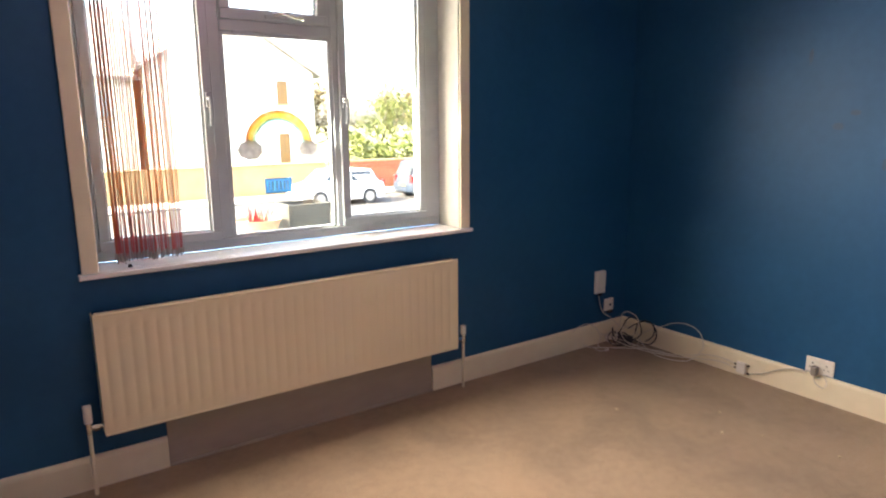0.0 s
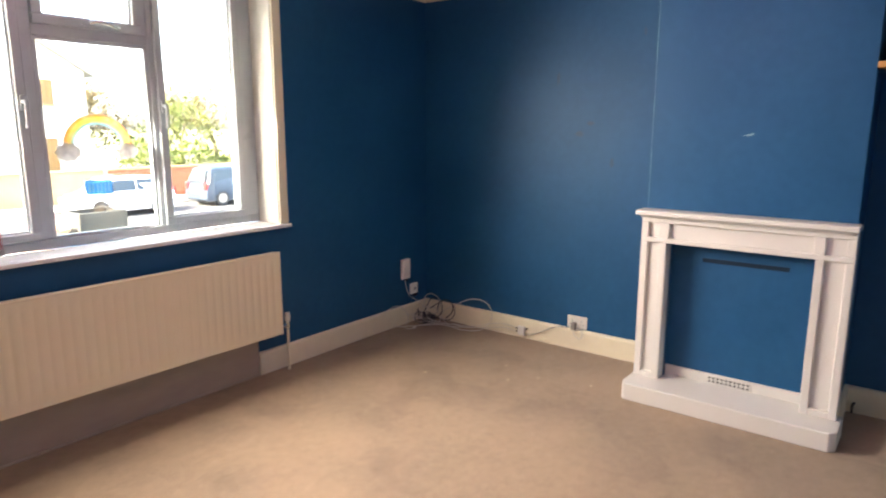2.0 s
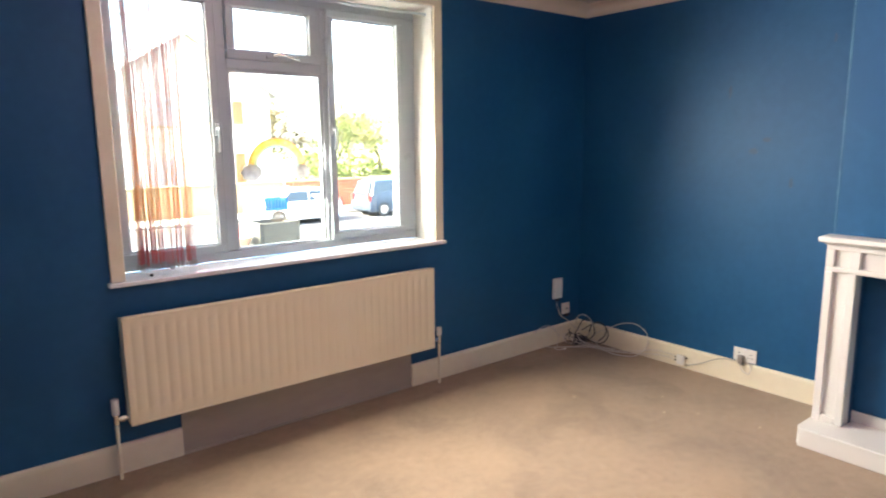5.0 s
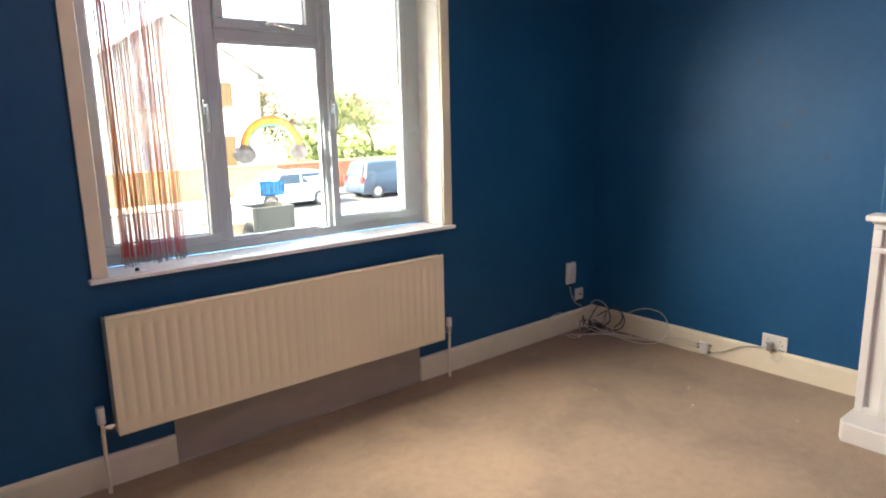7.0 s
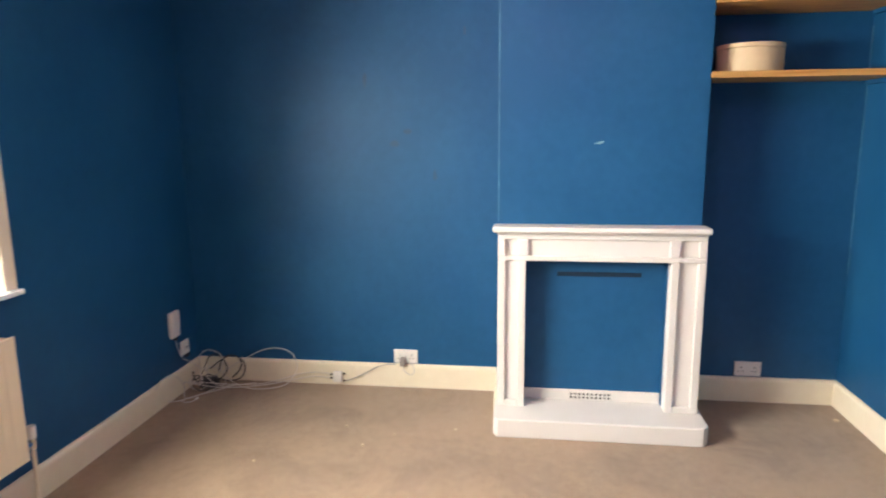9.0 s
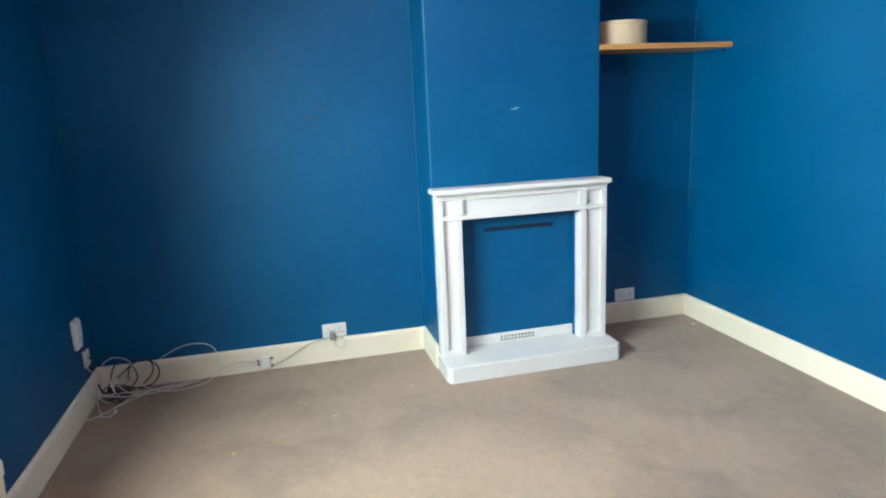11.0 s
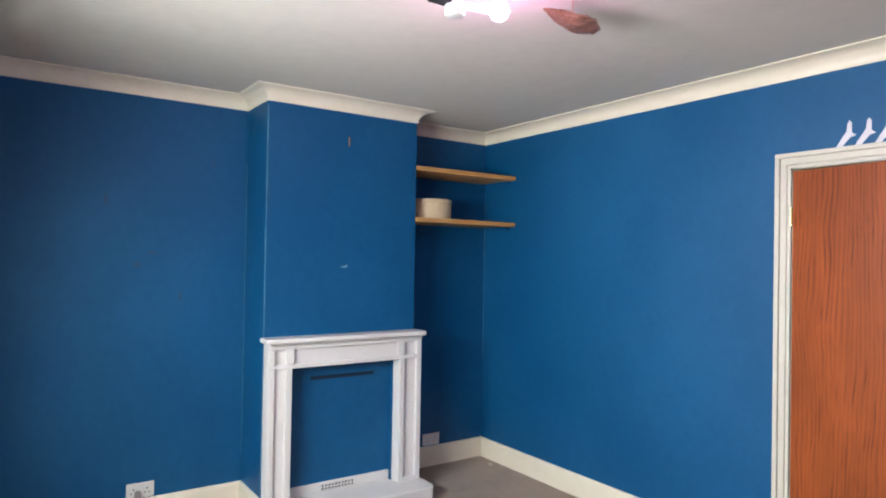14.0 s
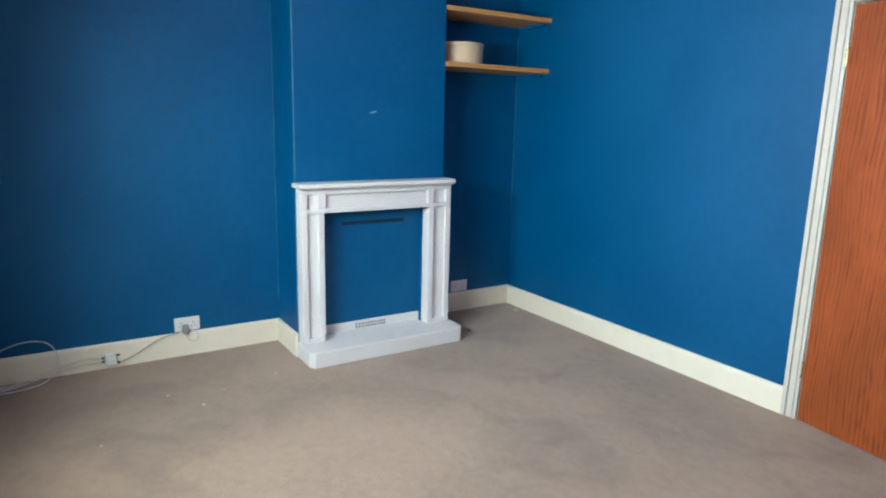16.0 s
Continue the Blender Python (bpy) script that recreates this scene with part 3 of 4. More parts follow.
# ---- radiator ----
RX0, RX1, RZ0, RZ1, RY = -3.312, -1.533, 0.262, 0.768, -0.107
radiator = thing("radiator", "cream enamelled steel panel radiator under the window", "radiator", (0, 0, 0))
bm = bmesh.new()
count, rows_z = 35, (RZ0 + 0.006, RZ0 + 0.055, RZ0 + 0.075, RZ1 - 0.062, RZ1 - 0.042, RZ1 - 0.006)
pitch = (RX1 - RX0 - 0.03) / count
xs, depth = [RX0], [0.0]
for k in range(count):
    x = RX0 + 0.015 + pitch * k
    xs += [x + pitch * f for f in (0.10, 0.22, 0.38, 0.50)]
    depth += [0, 1, 1, 0]
xs.append(RX1)
depth.append(0)
grid = [[bm.verts.new((x, RY + 0.0045 * d * (2 <= i <= 3), z)) for x, d in zip(xs, depth)] for i, z in enumerate(rows_z)]
for a, b in zip(grid, grid[1:]):
    for i in range(len(xs) - 1):
        bm.faces.new((a[i], a[i + 1], b[i + 1], b[i]))
ext = bmesh.ops.extrude_face_region(bm, geom=bm.faces[:])
bmesh.ops.translate(bm, verts=[v for v in ext["geom"] if isinstance(v, bmesh.types.BMVert)], vec=(0, 0.014, 0))
part("front_panel", bm, CREAM, radiator, "fluted front panel", smooth=True)
part("back_panel", soft(boxes((RX0 + 0.01, RX1 - 0.01, -0.052, -0.038, RZ0 + 0.01, RZ1 - 0.01)), 0.004), CREAM, radiator)
part("top_seam", tube([(RX0, RY + 0.006, RZ1), (-2.4, RY + 0.006, RZ1), (RX1, RY + 0.006, RZ1)], 0.007), CREAM, radiator, smooth=True)
part("bottom_seam", tube([(RX0, RY + 0.006, RZ0), (-2.4, RY + 0.006, RZ0), (RX1, RY + 0.006, RZ0)], 0.007), CREAM, radiator, smooth=True)
part("top_grille", soft(boxes((RX0 + 0.01, RX1 - 0.01, RY + 0.014, -0.038, RZ1 - 0.01, RZ1 - 0.002)), 0.002), CREAM, radiator)
for x in (RX0, RX1):
    part("side_cover", soft(boxes((x - 0.003, x + 0.003, RY + 0.002, -0.03, RZ0 + 0.004, RZ1 - 0.002)), 0.002), CREAM, radiator)
for x in (-3.0, -1.85):
    part("bracket", boxes((x - 0.015, x + 0.015, -0.038, 0, RZ0 + 0.05, RZ1 - 0.05)), CREAM, radiator)
for x, end, cap in ((-3.368, RX0, 0.075), (-1.470, RX1, 0.055)):
    part("pipe", cylinder(0.0085, 0.285, 14, matrix=pose(x, -0.07, 0.1425)), WHITE, radiator, "white painted supply pipe", smooth=True)
    valve = part("valve", cylinder(0.013, 0.05, 16, matrix=pose(x, -0.07, 0.298)), CHROME, radiator, "chrome radiator valve", smooth=True)
    part("union", cylinder(0.011, abs(end - x), 14, matrix=pose((x + end) / 2, -0.07, 0.295, 0, 90, 0)), CHROME, valve, smooth=True)
    part("valve_nut", cylinder(0.016, 0.02, 6, matrix=pose((x + end) / 2, -0.07, 0.295, 0, 90, 0)), CHROME, valve)
    part("cap", soft(cylinder(0.017, cap, 16, matrix=pose(x, -0.07, 0.318 + cap / 2)), 0.004), PLASTIC, valve, "white plastic valve cap", smooth=True)

# ---- fireplace surround ----
SX = -0.445  # front face of the surround
surround = thing("fireplace_surround", "white painted wooden fireplace surround with panelled legs", "fireplace", (0, 0, 0))
L0, L1, R0, R1, OZ, MZ = -1.918, -2.060, -2.778, -2.942, 0.887, 1.025  # legs, opening top, top of the frieze
HZ = 0.098
part("hearth", soft(extrude([(CX, -1.905, 0), (-0.575, -1.905, 0), (-0.612, -1.925, 0), (-0.612, -2.935, 0), (-0.575, -2.965, 0), (CX, -2.965, 0), (CX, R0, 0), (CX + 0.05, R0, 0), (CX + 0.05, L1, 0), (CX, L1, 0)], (0, 0, HZ)), 0.006), SURROUND, surround, "white painted hearth slab")
for y0, y1 in ((L0, L1), (R0, R1)):
    leg = part("leg", soft(boxes((SX + 0.020, CX, y1, y0, HZ, OZ)), 0.003), SURROUND, surround)
    for a, b in ((y0, y0 - 0.038), (y1 + 0.038, y1)):
        part("leg_moulding", soft(boxes((SX, SX + 0.020, a, b, HZ, OZ)), 0.004), SURROUND, leg)
    part("plinth", soft(boxes((SX, SX + 0.020, y0 - 0.038, y1 + 0.038, HZ, HZ + 0.035)), 0.004), SURROUND, leg)
frieze = part("frieze", soft(boxes((SX + 0.020, CX, R1, L0, OZ, MZ)), 0.003), SURROUND, surround)
for z0, z1 in ((OZ, OZ + 0.026), (MZ - 0.028, MZ)):
    part("frieze_moulding", soft(boxes((SX, SX + 0.020, R1, L0, z0, z1)), 0.004), SURROUND, frieze)
for a, b in ((L0, L0 - 0.038), (L1 + 0.038, L1 - 0.012), (R0 + 0.012, R0 - 0.038), (R1 + 0.038, R1)):
    part("frieze_block", soft(boxes((SX, SX + 0.020, a, b, OZ + 0.026, MZ - 0.028)), 0.004), SURROUND, frieze)
part("bed_moulding", soft(boxes((SX - 0.018, CX, R1 - 0.001, L0 + 0.004, MZ, MZ + 0.012)), 0.005), SURROUND, surround)
part("mantel_shelf", soft(boxes((SX - 0.045, CX, -2.950, -1.892, MZ + 0.012, 1.066)), 0.008, 3), SURROUND, surround, "rounded mantel shelf")
closing = part("closing_panel", boxes((CX + 0.042, CX + 0.05, R0, L1, HZ + 0.058, OZ)), BLUE, surround, "blue painted closing board")
# thin dark blue strip standing just proud of the closing board
part("dark_strip", soft(boxes((CX + 0.036, CX + 0.042, -2.655, -2.225, 0.785, 0.808)), 0.001), DARK_STRIP, closing, "dark blue strip across the board")
riser = part("riser", soft(boxes((CX + 0.032, CX + 0.05, R0, L1, HZ, HZ + 0.058)), 0.003), SURROUND, surround, "white painted riser")
vent = part("vent", soft(boxes((CX + 0.028, CX + 0.032, -2.530, -2.298, HZ + 0.006, HZ + 0.050)), 0.001), SURROUND, surround, "white perforated air vent")
for k in range(10):
    for z in (HZ + 0.018, HZ + 0.037):
        part("vent_hole", boxes((CX + 0.0265, CX + 0.028, -2.313 - 0.0222 * k - 0.006, -2.313 - 0.0222 * k + 0.006, z - 0.005, z + 0.005)), DARK, vent)

# marks on the chimney breast and walls
single("wall_hook", soft(boxes((CX - 0.010, CX, -2.4345, -2.4275, 2.225, 2.280)), 0.002), COPPER, "small copper-coloured hook in the chimney breast", "hook")
for pts in ([(CX - 0.001, -2.385, 1.472), (CX - 0.001, -2.432, 1.486), (CX - 0.001, -2.441, 1.480), (CX - 0.001, -2.420, 1.470)],):
    part("paint_chip", extrude(pts, (0.002, 0, 0)), CHIP, breast, "pale chip in the paint")
part("worn_edge", boxes((CX - 0.0015, CX + 0.004, CY1 - 0.004, CY1 + 0.0015, 0.15, TOP - 0.1)), WORN, breast, "worn pale corner edge")
part("worn_edge", boxes((-0.005, -0.001, CY1 + 0.001, CY1 + 0.0035, 0.30, 2.10)), WORN, breast, "pale cracked paint line in the corner")
part("worn_edge", boxes((-0.0045, -0.001, SOUTH + 0.001, SOUTH + 0.0035, 0.75, 2.05)), WORN, east_wall, "pale cracked paint line in the corner")
scuff_rng = random.Random(12)
for y, z, w, h in ((-1.134, 1.832, 0.012, 0.045), (-1.532, 1.290, 0.014, 0.040), (-1.301, 1.473, 0.030, 0.022), (-1.376, 1.540, 0.035, 0.015), (-1.707, 2.086, 0.010, 0.030), (-1.905, 1.555, 0.010, 0.014)):
    rim = [(-0.0015, y + w * math.cos(a) * scuff_rng.uniform(0.6, 1.1), z + h * math.sin(a) * scuff_rng.uniform(0.6, 1.1)) for a in [2 * math.pi * k / 9 for k in range(9)]]
    part("scuff", extrude(rim, (0.002, 0, 0)), WORN_DIM, east_wall, "faint scuff in the paint")
for x, y, size in ((-0.77, -1.265, 0.012), (-0.985, -0.789, 0.010), (-0.22, -3.716, 0.022), (-0.577, -1.131, 0.010), (-0.553, -1.708, 0.012), (-0.64, -1.40, 0.008)):
    a = scuff_rng.uniform(0, 6)
    fleck = extrude([(x + size * math.cos(a + k) * scuff_rng.uniform(0.4, 1), y + size * math.sin(a + k) * scuff_rng.uniform(0.3, 0.8), 0.0) for k in (0, 1.3, 2.4, 3.9, 5.1)], (0, 0, 0.004))
    single("carpet_fleck", fleck, PAPER, "pale scrap of fluff on the carpet", "scrap", group="scraps on the carpet")
single("cable_stub", tube([(-0.030, -2.975, 0.0), (-0.030, -2.975, 0.03), (-0.034, -2.978, 0.055), (-0.040, -2.985, 0.062)], 0.006), CABLE_DARK, "short black cable stub by the hearth", "cable", smooth=True)

# ---- alcove shelves and box ----
for z in (1.779, 2.122):
    shelf = thing("wall_shelf", "plain pine board shelf fixed in the alcove", "shelf", (0, 0, z), group="alcove shelves")
    part("board", soft(boxes((-0.368, -0.001, SOUTH + 0.002, CY0 - 0.002, 0, 0.030)), 0.003), PINE, shelf)
    for y in (SOUTH + 0.012, CY0 - 0.012):
        part("cleat", soft(boxes((-0.30, -0.02, y - 0.010, y + 0.010, -0.022, 0)), 0.002), BLUE, shelf, "blue painted batten")
    part("bracket", soft(boxes((-0.335, -0.30, SOUTH + 0.002, SOUTH + 0.05, -0.010, 0)), 0.002), CHROME, shelf, "small silver bracket")
round_box = thing("round_box", "pale round drum box on the alcove shelf", "box", (-0.19, -3.15, 1.808))
part("body", soft(cylinder(0.155, 0.115, 48, matrix=pose(0, 0, 0.0575)), 0.004), PAPER, round_box, smooth=True)
part("lid", soft(cylinder(0.158, 0.022, 48, matrix=pose(0, 0, 0.126)), 0.004), PAPER, round_box, "shallow matching lid", smooth=True)

# ---- sockets and wall plates ----


def double_socket(y, z, label):
    s = thing("wall_socket", label, "socket", (0, y, z), group="double sockets")
    part("plate", soft(boxes((-0.010, 0, -0.073, 0.073, -0.043, 0.043)), 0.004), PLASTIC, s)
    for dy in (-0.036, 0.036):
        part("switch", soft(boxes((-0.014, -0.010, dy * 0.45 - 0.007, dy * 0.45 + 0.007, 0.012, 0.030)), 0.002), PLASTIC, s)
        part("pin_hole", boxes((-0.0108, -0.010, dy - 0.003, dy + 0.003, 0.004, 0.013)), DARK, s)
        for o in (-0.011, 0.011):
            part("pin_hole", boxes((-0.0108, -0.010, dy + o - 0.004, dy + o + 0.004, -0.016, -0.011)), DARK, s)
    return s


double_socket(-1.343, 0.194, "white plastic double socket above the skirting")
double_socket(-3.320, 0.194, "white plastic double socket in the alcove")
plug = thing("plug", "grey plug with a loop of flex in the socket", "plug", (-0.010, -1.325, 0.175))
part("plug_body", soft(boxes((-0.035, 0, -0.020, 0.014, -0.035, 0.020)), 0.008), GREY_PLUG, plug)
part("flex", tube([(-0.025, -0.004, -0.034), (-0.03, -0.02, -0.07), (-0.03, -0.06, -0.085), (-0.028, -0.075, -0.05), (-0.02, -0.05, -0.02), (-0.012, -0.01, -0.008)], 0.003), CABLE_WHITE, plug, smooth=True)
plate = thing("phone_socket", "white plastic phone socket on the wall", "socket", (-0.272, 0, 0.435))
part("plate", soft(boxes((-0.047, 0.047, -0.022, 0, -0.078, 0.078)), 0.006), PLASTIC, plate)
part("cover", soft(boxes((-0.040, 0.040, -0.028, -0.022, -0.030, 0.070)), 0.004), PLASTIC, plate)
part("plug", soft(boxes((-0.01, 0.02, -0.020, -0.004, -0.098, -0.078)), 0.003), DARK, plate, "black phone plug")
plate = thing("aerial_socket", "small square white aerial socket on the wall", "socket", (-0.170, 0, 0.262))
part("plate", soft(boxes((-0.043, 0.043, -0.014, 0, -0.043, 0.043)), 0.005), PLASTIC, plate)
part("outlet", cylinder(0.008, 0.012, 14, matrix=pose(0, -0.018, 0, 90)), CHROME, plate)
part("plug", soft(boxes((-0.012, 0.030, -0.022, -0.004, -0.062, -0.043)), 0.003), DARK, plate, "black aerial plug")
junction = thing("junction_box", "white junction box on the skirting with cable clips", "junction box", (-0.019, -0.918, 0.055))
part("body", soft(boxes((-0.024, 0, -0.028, 0.028, -0.034, 0.034)), 0.005), PLASTIC, junction)
for y, z in ((0.040, 0.012), (0.040, -0.010), (-0.040, 0.020), (-0.040, -0.026)):
    part("cable_clip", soft(boxes((-0.016, -0.002, y - 0.006, y + 0.006, z - 0.004, z + 0.004)), 0.0015), DARK, junction, "dark cable clip")

# tangle of cables in the corner
CABLES = [
    ("grey", 0.0027, [(-0.035, -1.290, 0.152), (-0.03, -1.23, 0.145), (-0.03, -1.17, 0.128), (-0.03, -1.11, 0.095), (-0.03, -1.05, 0.062), (-0.03, -0.97, 0.030)]),
    ("white", 0.003, [(-0.03, -0.87, 0.072), (-0.03, -0.78, 0.078), (-0.04, -0.69, 0.070), (-0.05, -0.58, 0.036), (-0.09, -0.44, 0.012), (-0.14, -0.30, 0.020), (-0.20, -0.16, 0.050), (-0.26, -0.08, 0.075)]),
    ("white", 0.003, [(-0.03, -0.87, 0.046), (-0.03, -0.76, 0.050), (-0.05, -0.62, 0.026), (-0.10, -0.46, 0.008), (-0.16, -0.30, 0.010), (-0.22, -0.18, 0.035), (-0.30, -0.06, 0.090)]),
    ("white", 0.003, [(-0.05, -0.18, 0.060), (-0.04, -0.26, 0.115), (-0.03, -0.334, 0.155), (-0.03, -0.43, 0.205), (-0.03, -0.519, 0.225), (-0.03, -0.60, 0.213), (-0.03, -0.645, 0.170), (-0.04, -0.66, 0.095),
                      (-0.10, -0.61, 0.020), (-0.15, -0.50, 0.006), (-0.15, -0.38, 0.006), (-0.12, -0.29, 0.020), (-0.09, -0.22, 0.05)]),
    ("white", 0.003, [(-0.30, -0.030, 0.345), (-0.29, -0.035, 0.29), (-0.25, -0.035, 0.22), (-0.18, -0.05, 0.17), (-0.12, -0.08, 0.10)]),
    ("white", 0.003, [(-0.53, -0.024, 0.135), (-0.50, -0.03, 0.157), (-0.42, -0.032, 0.172), (-0.34, -0.035, 0.140), (-0.30, -0.06, 0.070), (-0.35, -0.09, 0.012), (-0.27, -0.15, 0.008), (-0.16, -0.21, 0.010)]),
    ("white", 0.003, [(-0.09, -0.045, 0.10), (-0.08, -0.05, 0.176), (-0.08, -0.085, 0.208), (-0.08, -0.125, 0.215), (-0.08, -0.186, 0.188), (-0.09, -0.20, 0.12), (-0.11, -0.15, 0.05), (-0.20, -0.10, 0.04), (-0.26, -0.07, 0.09)]),
    ("dark", 0.004, [(-0.08, -0.17, 0.07), (-0.07, -0.185, 0.145), (-0.06, -0.24, 0.180), (-0.06, -0.31, 0.155), (-0.065, -0.335, 0.095), (-0.07, -0.30, 0.035), (-0.08, -0.23, 0.020), (-0.10, -0.17, 0.04)]),
    ("dark", 0.004, [(-0.16, -0.07, 0.03), (-0.12, -0.09, 0.10), (-0.09, -0.11, 0.165), (-0.07, -0.15, 0.185), (-0.07, -0.20, 0.150), (-0.08, -0.22, 0.08), (-0.12, -0.17, 0.03), (-0.19, -0.12, 0.02), (-0.22, -0.08, 0.06)]),
    ("dark", 0.004, [(-0.05, -0.24, 0.03), (-0.045, -0.29, 0.08), (-0.045, -0.30, 0.14), (-0.05, -0.26, 0.175), (-0.07, -0.20, 0.16), (-0.10, -0.12, 0.10)]),
    ("white", 0.0028, [(-0.44, -0.035, 0.03), (-0.39, -0.05, 0.006), (-0.313, -0.114, 0.005), (-0.22, -0.17, 0.005), (-0.157, -0.205, 0.005), (-0.11, -0.30, 0.006), (-0.09, -0.42, 0.02)]),
]
for tone, radius, points in CABLES:
    single("cable", tube(points, radius), {"white": CABLE_WHITE, "grey": GREY_PLUG, "dark": CABLE_DARK}[tone], tone + " flex lying tangled in the corner", "cable", group="cables in the corner", smooth=True)
tangle = random.Random(21)
for k in range(6):
    cx, cy, reach = -0.16 + tangle.uniform(-0.07, 0.05), -0.13 + tangle.uniform(-0.07, 0.05), tangle.uniform(0.05, 0.085)
    turn, high = tangle.uniform(0, 3.1), tangle.uniform(0.03, 0.06)
    loop = [(cx + reach * math.cos(turn + 0.75 * i) * tangle.uniform(0.8, 1.0), cy + reach * math.sin(turn + 0.75 * i) * tangle.uniform(0.5, 0.7), 0.012 + high * (1 + math.sin(0.75 * i + turn)) * tangle.uniform(0.8, 1.1)) for i in range(11)]
    loop = [(min(x, -0.03), min(y, -0.03), z) for x, y, z in loop]
    single("cable", tube(loop, 0.003), CABLE_WHITE if k % 2 else CABLE_DARK, ("white" if k % 2 else "dark") + " flex lying tangled in the corner", "cable", group="cables in the corner", smooth=True)
loose = single("cable", tube([(-0.10, -0.30, 0.008), (-0.176, -0.233, 0.005), (-0.28, -0.14, 0.005), (-0.360, -0.085, 0.006), (-0.392, -0.105, 0.006), (-0.385, -0.140, 0.006), (-0.352, -0.152, 0.006)], 0.003),
               CABLE_WHITE, "white flex with a loose plug end on the carpet", "cable", group="cables in the corner", smooth=True)
part("plug_end", soft(boxes((-0.352, -0.322, -0.158, -0.146, 0.001, 0.012)), 0.003), PLASTIC, loose, "small white plug end")
adapter = thing("power_adapter", "black power adapter among the tangled cables", "adapter", (-0.13, -0.13, 0.0), turn=35)
part("body", soft(boxes((-0.035, 0.035, -0.05, 0.05, 0, 0.055)), 0.006), CABLE_DARK, adapter)
part("tail", tube([(0, 0.05, 0.03), (0.01, 0.08, 0.05), (0.03, 0.09, 0.10)], 0.005), CABLE_DARK, adapter, smooth=True)

# ---- door ----
for near, far, proud in ((0.0, 0.016, 0.015), (0.019, 0.050, 0.019), (0.053, 0.076, 0.024)):
    # one moulding of the architrave: two uprights and the head between their outer edges
    for x0, x1, z0, z1 in ((DX1 + near, DX1 + far, 0, DZ + near), (DX0 - far, DX0 - near, 0, DZ + near), (DX0 - far, DX1 + far, DZ + near, DZ + far)):
        structure("door_trim", soft(boxes((x0, x1, SOUTH, SOUTH + proud, z0, z1)), 0.004), TRIM, "cream painted moulding of the door architrave", "door trim")
structure("door_trim", boxes((DX1, DX1 + 0.074, SOUTH, SOUTH + 0.010, 0, DZ), (DX0 - 0.074, DX0, SOUTH, SOUTH + 0.010, 0, DZ), (DX0 - 0.074, DX1 + 0.074, SOUTH, SOUTH + 0.010, DZ, DZ + 0.074)), TRIM, "cream painted back board of the door architrave", "door trim")
structure("door_lining", boxes((DX1 - 0.002, DX1 + 0.0, SOUTH - 0.1, SOUTH, 0, DZ), (DX0, DX0 + 0.002, SOUTH - 0.1, SOUTH, 0, DZ), (DX0, DX1, SOUTH - 0.1, SOUTH, DZ - 0.002, DZ),
                               (DX1 - 0.014, DX1 - 0.002, SOUTH - 0.06, SOUTH - 0.045, 0, DZ)), WHITE, "cream painted door lining", "door lining")
door = tagged(new("door_1"), "nearly closed flush mahogany-veneered door with brass handles", "door", kind="structure")
door.matrix_world = pose(-2.392, SOUTH + 0.012, 0.006, 0, 0, -8)
part("leaf", soft(boxes((-0.813, -0.002, -0.040, 0, 0, 1.980)), 0.002), DOOR_WOOD, door, "red-brown veneered door leaf")
for side, y in ((1, 0.0), (-1, -0.040)):
    backplate = part("handle_plate", soft(boxes((-0.777, -0.739, y, y + side * 0.007, 0.935, 1.085)), 0.003), BRASS, door, "brass backplate")
    part("handle_neck", cylinder(0.010, 0.04, 14, matrix=pose(-0.758, y + side * 0.026, 1.035, 90)), BRASS, backplate, smooth=True)
    part("lever", tube([(-0.761, y + side * 0.038, 1.035), (-0.735, y + side * 0.047, 1.037), (-0.685, y + side * 0.047, 1.033), (-0.655, y + side * 0.043, 1.030)], 0.0095, 10), BRASS, backplate, smooth=True)
for z in (0.26, 1.76):
    part("hinge", cylinder(0.006, 0.085, 12, matrix=pose(0.003, 0.004, z)), BRASS, door, "brass butt hinge")
decal = thing("wall_decal", "white vinyl wall decal of small abstract strides", "decal", (-2.635, SOUTH + 0.001, DZ + 0.076))
for k in range(4):
    x = -0.079 * k
    part("shape", extrude([(x + 0.055, 0, 0.0), (x + 0.030, 0, 0.0), (x - 0.005, 0, 0.040), (x - 0.030, 0, 0.048), (x - 0.012, 0, 0.062), (x - 0.012, 0, 0.105), (x - 0.002, 0, 0.118), (x + 0.006, 0, 0.105), (x + 0.010, 0, 0.070), (x + 0.022, 0, 0.052)], (0, 0.002, 0)), DECAL, decal)

# ---- ceiling light ----
lamp = thing("ceiling_light", "lit multi-arm ceiling light with copper and white shades", "ceiling light", (-2.30, -2.05, TOP))
part("rose", soft(cylinder(0.06, 0.03, 32, matrix=pose(0, 0, -0.015)), 0.006), CHROME, lamp, smooth=True)
part("stem", cylinder(0.010, 0.10, 14, matrix=pose(0, 0, -0.075)), CHROME, lamp, smooth=True)
part("arm", tube([(0.045, 0.13, -0.124), (0.05, 0.17, -0.124), (0.052, 0.215, -0.128)], 0.006), DARK, lamp, "dark metal arm", smooth=True)
part("stem", cylinder(0.0018, 0.066, 10, matrix=pose(0.03, -0.36, -0.033)), COPPER, lamp, "thin wire that holds the shade")
head = part("lamp_head", soft(cylinder(0.034, 0.042, 24, matrix=pose(0.05, 0.168, -0.150)), 0.004), PLASTIC, lamp, "white lamp head", smooth=True)
part("blade", soft(boxes((0.03, 0.075, 0.192, 0.262, -0.136, -0.126)), 0.003), DARK, head, "dark shade edge")
